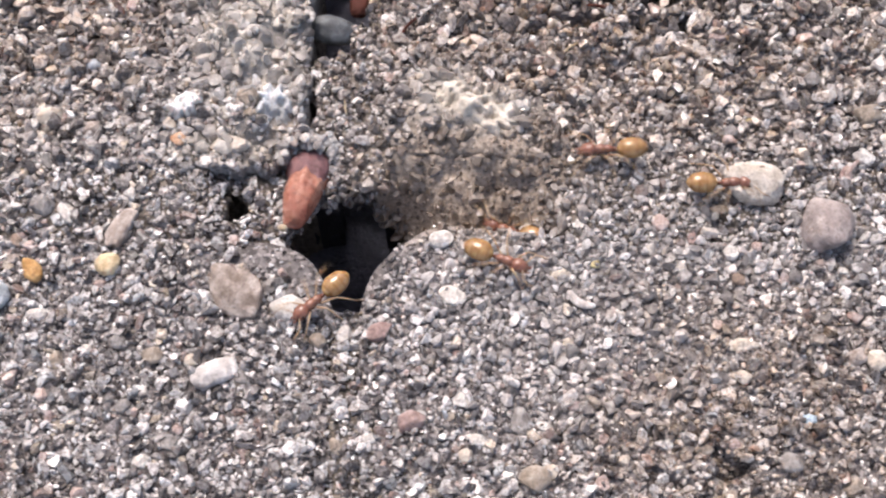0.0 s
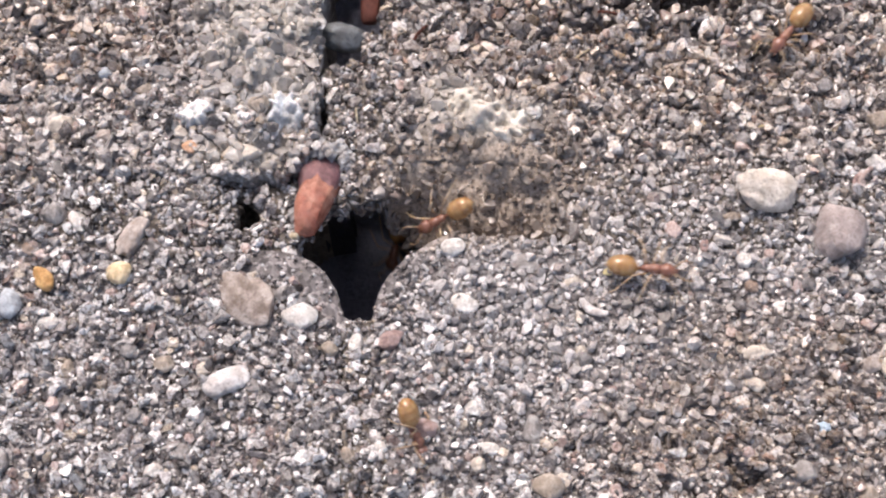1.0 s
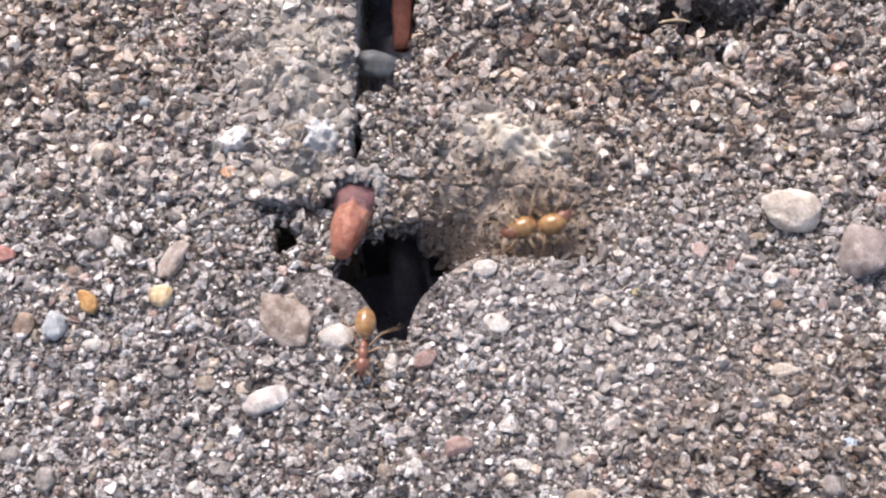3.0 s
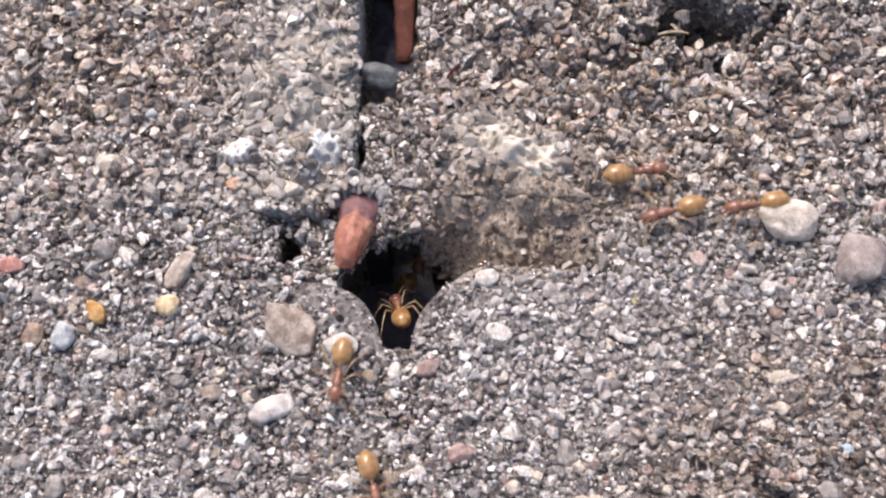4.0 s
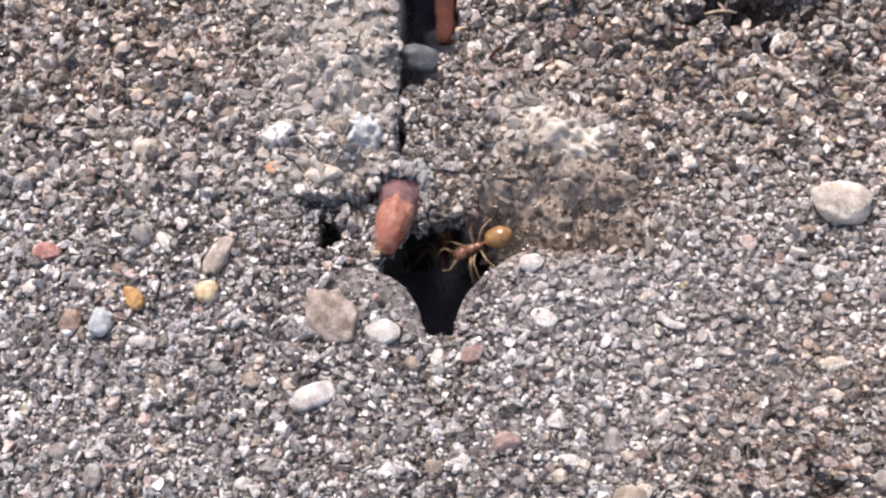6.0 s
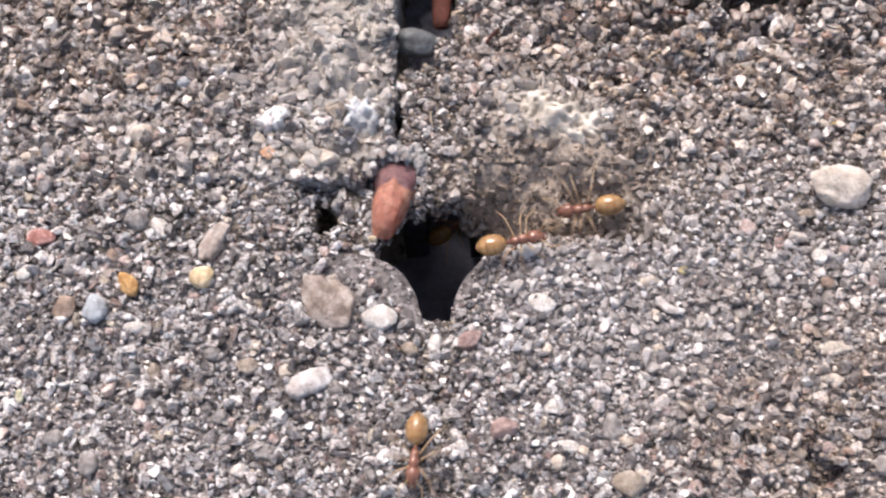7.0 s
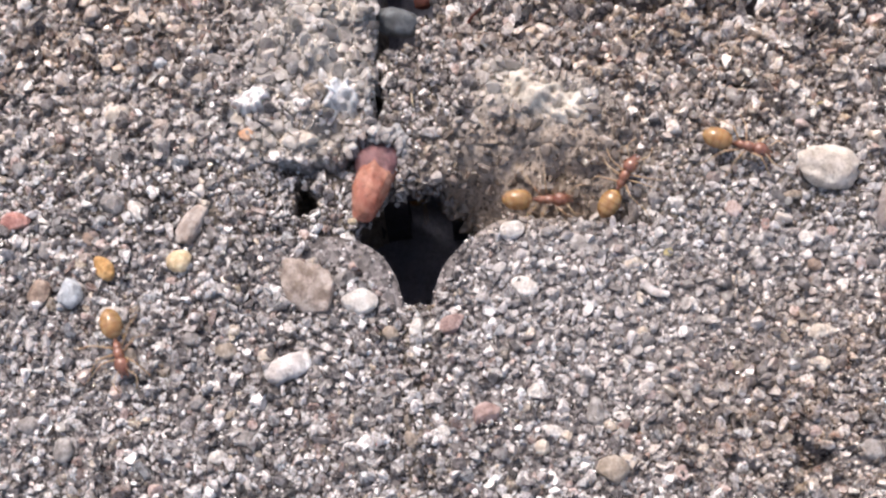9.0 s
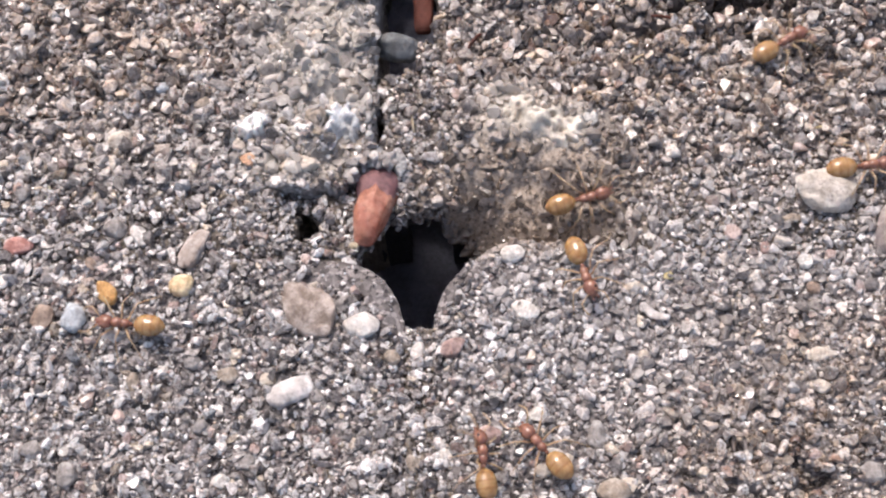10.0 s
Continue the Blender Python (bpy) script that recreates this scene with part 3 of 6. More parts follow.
pebble(-19.99, 2.28, 0.68, 0.60, 0, GREY, "small dull grey pebble set in the sand")
pebble(-15.91, 1.07, 1.25, 0.52, 62, BEIGE, "long pale knobbly pebble lying on the sand", lump=0.22, angular=0.15, sink=0.2, boxy=0.75)
pebble(-15.65, 2.93, 0.40, 0.43, 0, WHITE, "small milky white quartz pebble set in the sand")
pebble(-15.12, 3.17, 0.28, 0.26, 0, GREY, "small dull grey pebble set in the sand")
pebble(-24.78, 1.35, 0.74, 0.54, 10, RED, "small brick-red pebble set in the sand", sink=0.15)
pebble(-25.52, -0.49, 0.54, 0.48, 0, WHITE, "small milky white quartz pebble set in the sand")
pebble(-22.46, -0.56, 0.34, 0.31, 40, WHITE, "small milky white quartz pebble set in the sand")
pebble(-23.23, -0.19, 0.37, 0.51, 0, GREY, "small dull grey pebble set in the sand")
pebble(-21.17, -0.59, 0.37, 0.26, 0, BEIGE, "small pinkish beige pebble set in the sand")
pebble(-21.04, 0.34, 0.45, 0.34, -40, BROWN, "small brown pebble set in the sand")
pebble(-16.81, -1.88, 0.37, 0.26, 0, PINK, "small rosy pink pebble set in the sand")
pebble(-12.26, -1.35, 0.31, 0.26, 0, CREAM, "small cream-coloured pebble set in the sand")
pebble(-12.70, -1.63, 0.34, 0.23, 0, CREAM, "small cream-coloured pebble set in the sand")
pebble(-23.78, 4.48, 0.23, 0.40, 0, GREEN, "small pale olive pebble set in the sand")
pebble(-23.22, 5.15, 0.34, 0.23, -20, WHITE, "small milky white quartz pebble set in the sand")
pebble(-21.66, 3.85, 0.34, 0.28, 20, WHITE, "small milky white quartz pebble set in the sand")
pebble(-25.04, 4.43, 0.45, 0.48, 0, GREY, "small dull grey pebble set in the sand")
pebble(-16.79, 4.59, 0.45, 0.28, 0, BEIGE, "small pinkish beige pebble set in the sand")
pebble(-21.18, 4.32, 0.20, 0.20, 0, YELLOW, "tiny bright yellow pebble set in the sand")
pebble(-19.89, 0.81, 0.51, 0.26, 0, GREY, "small dull grey pebble set in the sand")
pebble(-23.40, 15.18, 0.48, 0.43, 20, BEIGE, "small pinkish beige pebble set in the sand")
pebble(-23.36, 14.01, 0.43, 0.37, 0, BEIGE, "small pinkish beige pebble set in the sand")
pebble(-25.71, 13.94, 0.45, 0.54, 0, WHITE, "small milky white quartz pebble set in the sand")
pebble(-26.11, 15.54, 0.40, 0.34, 0, GREY, "small dull grey pebble set in the sand")
pebble(-16.49, 13.89, 0.34, 0.45, 0, PINK, "small rosy pink pebble set in the sand")
pebble(-18.21, 12.92, 0.37, 0.40, 0, CREAM, "small cream-coloured pebble set in the sand")
pebble(-26.73, 9.07, 0.62, 0.37, -20, BROWN, "small brown pebble set in the sand")
pebble(-18.15, 10.30, 0.43, 0.37, 0, BLUE, "small blue-grey pebble set in the sand")
pebble(-16.19, 9.39, 0.51, 0.45, 0, TAN, "small tan pebble set in the sand")
pebble(-15.08, 10.26, 0.62, 0.37, -10, GREY, "small dull grey pebble set in the sand")
pebble(-20.17, 7.18, 0.68, 0.54, 25, CREAM, "smooth pale beige pebble lying on the sand", sink=0.12)
pebble(-20.48, 6.04, 0.26, 0.37, 10, CREAM, "small cream-coloured pebble set in the sand")
pebble(-17.88, 6.66, 0.48, 0.40, 30, BEIGE, "small pinkish beige pebble set in the sand")
pebble(-25.46, 10.40, 0.40, 0.26, -20, WHITE, "small milky white quartz pebble set in the sand")
pebble(-21.90, 10.47, 0.26, 0.26, 0, WHITE, "small milky white quartz pebble set in the sand")
pebble(-22.99, 9.96, 0.28, 0.45, 0, GREY, "small dull grey pebble set in the sand")
pebble(-14.12, 6.79, 0.54, 0.37, -30, CREAM, "small cream-coloured pebble set in the sand")
pebble(-13.40, 5.81, 0.48, 0.40, 0, ((0.5, 0.28, 0.16), (0.66, 0.45, 0.32)), "small orange-pink pebble set in the sand")
pebble(-26.12, 6.03, 0.48, 0.31, 0, CREAM, "small cream-coloured pebble set in the sand")
pebble(-12.33, 12.47, 0.28, 0.28, 0, TAN, "small tan pebble set in the sand")
pebble(-13.05, 9.24, 0.34, 0.20, 10, WHITE, "small milky white quartz pebble set in the sand")
pebble(-8.54, 11.62, 0.68, 0.62, 40, GREY, "small dull grey pebble set in the sand", angular=0.8, high=0.4)
pebble(-9.83, 11.69, 0.48, 0.31, 5, WHITE, "small milky white quartz pebble set in the sand")
pebble(-9.90, 12.43, 0.37, 0.37, 0, CREAM, "small cream-coloured pebble set in the sand")
pebble(-10.77, 12.09, 0.37, 0.34, 0, BEIGE, "small pinkish beige pebble set in the sand")
pebble(-11.08, 9.92, 0.51, 0.48, 0, GREY, "small dull grey pebble set in the sand")
pebble(-9.95, 7.95, 0.57, 0.57, 0, TAN, "small tan pebble set in the sand")
pebble(-10.7, 5.45, 0.98, 0.46, 6, CREAM, "long pale limy ledge at the paver's edge", angular=0.4, high=0.9, lump=0.2, sink=0.5, boxy=0.6)
pebble(-8.48, 14.03, 0.62, 0.57, 0, CHALK, "rough pale limy lump set in the paver", lump=0.3, high=0.4)
pebble(-10.31, 14.31, 0.74, 0.57, 10, CHALK, "rough pale limy lump set in the paver", lump=0.3, high=0.4)
pebble(-7.80, 12.58, 0.45, 0.57, 0, CHALK, "rough pale limy lump set in the paver", lump=0.3, high=0.4)
pebble(-5.02, 11.00, 0.34, 0.31, 0, PINK, "small rosy pink pebble set in the sand", dz=-0.7)
pebble(-5.67, 10.97, 0.14, 0.14, 0, WHITE, "small milky white quartz pebble set in the sand", dz=-0.7)
pebble(12.30, 10.82, 0.37, 0.51, -30, WHITE, "small milky white quartz pebble set in the sand")
pebble(14.53, 12.15, 0.60, 0.34, 5, PINK, "small rosy pink pebble set in the sand")
pebble(18.40, 12.44, 0.31, 0.37, 0, WHITE, "small milky white quartz pebble set in the sand")
pebble(5.70, 10.84, 0.20, 0.37, 5, WHITE, "small milky white quartz pebble set in the sand")
pebble(8.11, 6.96, 0.23, 0.28, -15, WHITE, "small milky white quartz pebble set in the sand")
pebble(4.21, 7.84, 0.28, 0.37, -30, WHITE, "small milky white quartz pebble set in the sand")
pebble(17.19, 9.61, 0.26, 0.31, 0, WHITE, "small milky white quartz pebble set in the sand")
pebble(15.90, 7.30, 0.28, 0.26, 0, YELLOW, "tiny bright yellow pebble set in the sand")
pebble(15.08, 7.30, 0.40, 0.20, -10, CREAM, "small cream-coloured pebble set in the sand")
pebble(11.34, 8.26, 0.28, 0.37, 20, PINK, "small rosy pink pebble set in the sand")
pebble(13.32, 8.65, 0.37, 0.34, 0, TAN, "small tan pebble set in the sand")
pebble(14.05, 9.00, 0.45, 0.37, -20, GREY, "small dull grey pebble set in the sand")
pebble(14.97, 7.82, 0.34, 0.26, 0, WHITE, "small milky white quartz pebble set in the sand")
pebble(19.06, 9.33, 0.45, 0.43, 0, GREY, "small dull grey pebble set in the sand")
pebble(3.84, 7.80, 0.40, 0.28, 0, WHITE, "small milky white quartz pebble set in the sand")
pebble(4.25, 6.85, 0.40, 0.26, 20, CREAM, "small cream-coloured pebble set in the sand")
pebble(-1.17, 9.49, 0.34, 0.26, 0, CREAM, "small cream-coloured pebble set in the sand")
pebble(-0.62, 6.56, 0.40, 0.26, -20, BEIGE, "small pinkish beige pebble set in the sand")
pebble(-2.08, 6.98, 0.34, 0.28, 0, BEIGE, "small pinkish beige pebble set in the sand")
pebble(6.84, 1.32, 0.45, 0.23, 0, WHITE, "small milky white quartz pebble set in the sand")
pebble(10.84, 1.38, 0.43, 0.45, 0, PINK, "small rosy pink pebble set in the sand")
pebble(11.79, -0.93, 0.28, 0.37, 0, WHITE, "small milky white quartz pebble set in the sand")
pebble(11.24, -2.25, 0.23, 0.28, 0, WHITE, "small milky white quartz pebble set in the sand")
pebble(7.71, 0.09, 0.23, 0.23, 0, WHITE, "small milky white quartz pebble set in the sand")
pebble(5.80, -1.48, 0.51, 0.37, 10, CREAM, "small cream-coloured pebble set in the sand")
pebble(6.01, -3.25, 0.23, 0.43, 0, CREAM, "small cream-coloured pebble set in the sand")
pebble(8.48, -3.52, 0.28, 0.40, 10, WHITE, "small milky white quartz pebble set in the sand")
pebble(7.51, -0.88, 0.23, 0.31, -20, YELLOW, "tiny bright yellow pebble set in the sand")
pebble(14.53, -1.61, 0.37, 0.43, 30, BROWN, "small brown pebble set in the sand")
pebble(15.54, 0.13, 0.28, 0.28, 0, PINK, "small rosy pink pebble set in the sand")
pebble(13.86, 2.07, 0.48, 0.28, 0, TAN, "small tan pebble set in the sand")
pebble(12.38, 0.54, 0.26, 0.37, 0, ROSE, "small dull rose-brown pebble set in the sand")
pebble(14.24, -0.23, 0.43, 0.40, 0, WHITE, "small milky white quartz pebble set in the sand")
pebble(-0.08, 0.40, 0.65, 0.51, 0, WHITE, "small milky white quartz pebble set in the sand", angular=0.6)
pebble(0.45, -2.57, 0.74, 0.54, -10, WHITE, "small milky white quartz pebble set in the sand", angular=0.5, high=0.5, rough=0.3)
pebble(1.45, -2.04, 0.17, 0.17, 0, WHITE, "small milky white quartz pebble set in the sand")
pebble(3.46, -0.54, 0.85, 0.57, 0, GREY, "small dull grey pebble set in the sand", high=0.3)
pebble(-12.06, -5.79, 0.45, 0.40, 0, CREAM, "small cream-coloured pebble set in the sand")
pebble(-9.6, -6.8, 0.42, 0.46, 30, GREY, "small dull grey pebble set in the sand", sink=0.45, rough=0.3)
pebble(-13.99, -5.58, 0.57, 0.45, 0, TAN, "small tan pebble set in the sand")
pebble(-18.56, -5.79, 0.37, 0.45, 0, TAN, "small tan pebble set in the sand")
pebble(-23.10, -6.20, 0.43, 0.31, -20, WHITE, "small milky white quartz pebble set in the sand")
pebble(-21.32, -10.40, 0.62, 0.68, 0, GREY, "small dull grey pebble set in the sand")
pebble(-23.18, -9.05, 0.65, 0.48, -20, GREY, "small dull grey pebble set in the sand")
pebble(-25.04, -6.90, 0.28, 0.40, 0, GREEN, "small pale olive pebble set in the sand")
pebble(-17.14, -5.29, 0.34, 0.28, 0, WHITE, "small milky white quartz pebble set in the sand")
pebble(-15.74, -4.89, 0.51, 0.40, 0, GREY, "small dull grey pebble set in the sand")
pebble(-12.86, -9.85, 0.43, 0.43, 0, GREY, "small dull grey pebble set in the sand")
pebble(-14.06, -10.81, 0.43, 0.37, 20, WHITE, "small milky white quartz pebble set in the sand")
pebble(-15.14, -8.13, 0.45, 0.40, 0, GREY, "small dull grey pebble set in the sand")
pebble(-19.66, -3.48, 0.60, 0.34, 0, WHITE, "small milky white quartz pebble set in the sand")
pebble(-12.53, -9.24, 0.31, 0.28, 0, PINK, "small rosy pink pebble set in the sand")
pebble(-18.93, -7.48, 0.28, 0.26, 0, GREY, "small dull grey pebble set in the sand")
pebble(-18.41, -7.35, 0.26, 0.28, 0, GREY, "small dull grey pebble set in the sand")
pebble(-3.06, -4.38, 0.71, 0.51, 40, ROSE, "small dull rose-brown pebble set in the sand")
pebble(-4.77, -4.48, 0.37, 0.48, -30, WHITE, "small milky white quartz pebble set in the sand")
pebble(-6.03, -4.90, 0.45, 0.40, 0, TAN, "small tan pebble set in the sand")
pebble(-1.58, -8.89, 0.82, 0.57, 20, ROSE, "small dull rose-brown pebble set in the sand")
pebble(-4.97, -10.05, 0.37, 0.51, 30, TAN, "small tan pebble set in the sand")
pebble(-3.59, -9.72, 0.45, 0.28, 10, WHITE, "small milky white quartz pebble set in the sand")
pebble(0.86, -7.79, 0.48, 0.40, -20, WHITE, "small milky white quartz pebble set in the sand")
pebble(-1.23, -6.57, 0.31, 0.31, 0, WHITE, "small milky white quartz pebble set in the sand")
pebble(1.63, -9.70, 0.65, 0.31, -10, WHITE, "small milky white quartz pebble set in the sand")
pebble(1.10, -10.45, 0.43, 0.40, 0, CREAM, "small cream-coloured pebble set in the sand")
pebble(0.67, -5.48, 0.23, 0.28, 0, ROSE, "small dull rose-brown pebble set in the sand")
pebble(2.90, -5.71, 0.26, 0.23, 0, WHITE, "small milky white quartz pebble set in the sand")
pebble(-0.83, -5.64, 0.40, 0.31, 0, GREY, "small dull grey pebble set in the sand")
pebble(6.00, -4.95, 0.28, 0.23, 20, CREAM, "small cream-coloured pebble set in the sand")
pebble(5.17, -6.57, 0.23, 0.45, 20, WHITE, "small milky white quartz pebble set in the sand")
pebble(10.37, -6.66, 0.37, 0.34, 0, TAN, "small tan pebble set in the sand")
pebble(11.58, -6.93, 0.31, 0.37, 0, GREY, "small dull grey pebble set in the sand")
pebble(14.43, -5.03, 0.82, 0.34, 5, CREAM, "small cream-coloured pebble set in the sand")
pebble(14.29, -6.66, 0.65, 0.37, -20, CREAM, "small cream-coloured pebble set in the sand")
pebble(7.49, -6.89, 0.26, 0.23, 0, ROSE, "small dull rose-brown pebble set in the sand")
pebble(6.14, -8.07, 0.28, 0.34, 20, PINK, "small rosy pink pebble set in the sand")
pebble(3.61, -8.84, 0.48, 0.74, 0, GREY, "small dull grey pebble set in the sand")
pebble(4.77, -9.11, 0.34, 0.26, 0, WHITE, "small milky white quartz pebble set in the sand")
pebble(17.32, -8.74, 0.45, 0.34, 5, SKY, "tiny light blue chip set in the sand", angular=0.8)
pebble(5.13, -11.26, 0.51, 0.37, -30, CREAM, "small cream-coloured pebble set in the sand", angular=0.7)
pebble(4.30, -11.66, 0.82, 0.71, 0, TAN, "small tan pebble set in the sand")
pebble(7.42, -11.80, 0.37, 0.48, 0, PINK, "small rosy pink pebble set in the sand")
pebble(10.61, -9.90, 0.28, 0.28, 0, WHITE, "small milky white quartz pebble set in the sand")
pebble(12.26, -10.18, 0.45, 0.28, 0, TAN, "small tan pebble set in the sand")
pebble(16.27, -10.83, 0.62, 0.51, 0, GREY, "small dull grey pebble set in the sand")
pebble(10.72, -10.86, 0.28, 0.40, 0, BROWN, "small brown pebble set in the sand")
pebble(8.44, -10.72, 0.34, 0.31, 0, CREAM, "small cream-coloured pebble set in the sand")
pebble(13.69, -9.95, 0.37, 0.28, 0, PINK, "small rosy pink pebble set in the sand")
pebble(19.89, -5.66, 0.60, 0.51, 0, BEIGE, "small pinkish beige pebble set in the sand")
pebble(20.78, -5.90, 0.54, 0.57, 0, CREAM, "small cream-coloured pebble set in the sand")
pebble(19.05, -11.96, 0.51, 0.48, 0, TAN, "small tan pebble set in the sand")
pebble(21.96, 7.50, 0.74, 0.57, 10, TAN, "small tan pebble set in the sand")
pebble(20.48, 4.06, 0.37, 0.68, -25, PINK, "small rosy pink pebble set in the sand")
pebble(19.67, -1.15, 0.28, 0.26, 0, WHITE, "small milky white quartz pebble set in the sand")
pebble(21.34, 4.95, 0.62, 0.48, 0, WHITE, "small milky white quartz pebble set in the sand")
pebble(21.73, 7.50, 0.68, 0.51, 0, TAN, "small tan pebble set in the sand")
pebble(22.84, 5.77, 0.62, 0.57, 0, WHITE, "small milky white quartz pebble set in the sand")
pebble(-7.76, 5.61, 0.29, 0.22, 10, WHITE, "tiny sand grain stuck on the seed husk", dz=0.75)
pebble(-7.32, 5.80, 0.25, 0.20, 25, GREY, "tiny sand grain stuck on the seed husk", dz=0.75)
pebble(-6.94, 5.73, 0.33, 0.25, 38, WHITE, "tiny sand grain stuck on the seed husk", dz=0.75)
pebble(-6.58, 5.60, 0.25, 0.20, 50, GREY, "tiny sand grain stuck on the seed husk", dz=0.75)
pebble(-7.52, 5.42, 0.25, 0.20, 18, BEIGE, "tiny sand grain stuck on the seed husk", dz=0.75)
pebble(-6.29, 5.33, 0.29, 0.22, 60, GREY, "tiny sand grain stuck on the seed husk", dz=0.75)
pebble(-8.04, 5.35, 0.33, 0.25, 0, GREY, "tiny sand grain stuck on the seed husk", dz=0.75)
pebble(-7.97, 4.88, 0.25, 0.20, 2, WHITE, "tiny sand grain stuck on the seed husk", dz=0.75)
pebble(-8.14, 4.39, 0.29, 0.22, 86, GREY, "tiny sand grain stuck on the seed husk", dz=0.75)

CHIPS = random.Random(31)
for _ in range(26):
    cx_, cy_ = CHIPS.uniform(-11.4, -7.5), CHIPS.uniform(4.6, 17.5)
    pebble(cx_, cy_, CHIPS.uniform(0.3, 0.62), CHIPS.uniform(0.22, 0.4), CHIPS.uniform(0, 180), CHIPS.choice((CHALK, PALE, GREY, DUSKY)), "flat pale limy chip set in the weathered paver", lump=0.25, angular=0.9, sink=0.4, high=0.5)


# ---- seed, twig and crust ----
def husk(x, y, z, turn):
    """A reddish seed stuck on end in the sand: a domed body, a dull cap at one end, a pale stub at the other."""
    seed = new("seed_husk")
    seed.matrix_world = pose(x * MM, y * MM, z * MM, 0, 14, turn)
    rng = random.Random(8)
    bm = blob(rng, 4, 2.5, 1.12, 0.85, 0.13, 0.6)
    for v in bm.verts:
        u = v.co.x / (2.5 * MM)
        v.co.y *= 1 + 0.5 * max(0, u) ** 2 + 0.06 * u
        v.co.z += 0.1 * MM * math.exp(-((v.co.y / MM) / 0.16) ** 2)
    part("shell", bm, SEED, seed, "glossy reddish brown shell")
    bm = blob(rng, 3, 1.35, 1.12, 0.74, 0.14, 0.6)
    cap = part("cap", bm, SEED_DARK, seed, "dull purplish scar end")
    cap.location = (1.3 * MM, 0.1 * MM, 0.2 * MM)
    bm = blob(rng, 2, 0.2, 0.26, 0.2, 0.15, 0.2)
    stub = part("stub", bm, FIBRE, seed, "pale straw-coloured stub")
    stub.location = (-2.4 * MM, 0.45 * MM, 0.05 * MM)
    return tagged(seed, "reddish brown seed husk wedged in the joint sand", "seed")


SEED_HUSK = husk(-7.1, 3.15, -0.2, 80)


def twig(x, y, z, length, width, turn):
    """A flat sliver of reddish bark lying in the gap."""
    bm = bmesh.new()
    n, m = 26, 8
    rings = []
    for i in range(n + 1):
        s = i / n
        w = width * (1 - 0.35 * (1 - s) ** 6) * (1 + 0.08 * noise.noise(Vector((s * 7, 0, 3))))
        ring = []
        for k in range(m):
            a = 2 * math.pi * k / m
            r = 0.5 * w * (1 + 0.12 * noise.noise(Vector((math.cos(a) * 2, math.sin(a) * 2, s * 9))))
            ring.append(bm.verts.new(Vector((math.cos(a) * r + 0.06 * math.sin(5 * s), s * length, 0.55 * math.sin(a) * r)) * MM))
        rings.append(ring)
    for i in range(n):
        for k in range(m):
            bm.faces.new((rings[i][k], rings[i][(k + 1) % m], rings[i + 1][(k + 1) % m], rings[i + 1][k]))
    bm.faces.new(rings[0][::-1])
    bm.faces.new(rings[-1])
    ob = part("bark_sliver", bm, BARK, None)
    ob.matrix_world = pose(x * MM, y * MM, z * MM, -4, 0, turn)
    return tagged(ob, "thin reddish bark sliver standing in the open joint", "bark")


twig(-4.52, 13.82, -0.8, 9.0, 1.25, 1)


def straw(x, y, length, width, turn, lean, material, label):
    """A thin bent scrap of dry stem lying on the grains."""
    bm = bmesh.new()
    pts = [((s - 0.5) * length, 0.12 * length * math.sin(2.2 * s), 0.05 * length * math.sin(3.0 * s)) for s in (0, 0.25, 0.5, 0.75, 1)]
    tube(bm, pts, [width * k for k in (0.35, 0.5, 0.52, 0.48, 0.3)], 6)
    ob = part("straw_scrap", bm, material, None)
    ob.matrix_world = pose(x * MM, y * MM, (float(surface(x, y)) + 0.3) * MM, 0, lean, turn)
    return tagged(ob, label, "plant scrap", "plant scraps on the paving")


def tube(bm, points, radii, sides=7):
    """A bent limb through the points, with a radius at each."""
    rings = []
    for i, p in enumerate(points):
        p = Vector(p)
        ahead = (Vector(points[min(i + 1, len(points) - 1)]) - Vector(points[max(i - 1, 0)])).normalized()
        side = ahead.cross(Vector((0.3, 0.2, 1))).normalized()
        up = side.cross(ahead)
        rings.append([bm.verts.new((p + (side * math.cos(2 * math.pi * k / sides) + up * math.sin(2 * math.pi * k / sides)) * radii[i]) * MM) for k in range(sides)])
    for a, b in zip(rings, rings[1:]):
        for k in range(sides):
            bm.faces.new((a[k], a[(k + 1) % sides], b[(k + 1) % sides], b[k]))
    bm.faces.new(rings[0][::-1])
    bm.faces.new(rings[-1])


straw(-1.75, 12.29, 1.31, 0.20, 48, 0, BARK, "short reddish brown stem scrap on the sand")
straw(8.73, 13.42, 1.25, 0.17, 14, 0, FIBRE, "short dry straw scrap on the sand")
straw(7.68, 13.09, 1.14, 0.14, -8, 0, FIBRE, "short dry straw scrap on the sand")
straw(10.37, 14.73, 1.70, 0.17, -5, 0, FIBRE, "long dry straw scrap on the sand")
straw(-4.91, 8.01, 1.31, 0.11, 86, 0, FIBRE, "thin pale root fibre on the joint sand")
straw(20.22, 3.79, 1.14, 0.26, 70, 0, mat_stone(*ROSE), "curled pinkish brown leaf scrap on the sand")
straw(20.85, 4.35, 1.25, 0.26, 40, 0, mat_stone(*PINK), "curled pinkish brown leaf scrap on the sand")
straw(8.28, 13.79, 1.42, 0.17, -20, 0, BARK, "short reddish brown stem scrap on the sand")
straw(6.76, 11.43, 1.14, 0.14, 30, 0, FIBRE, "short dry straw scrap on the sand")


CRUSTS = []


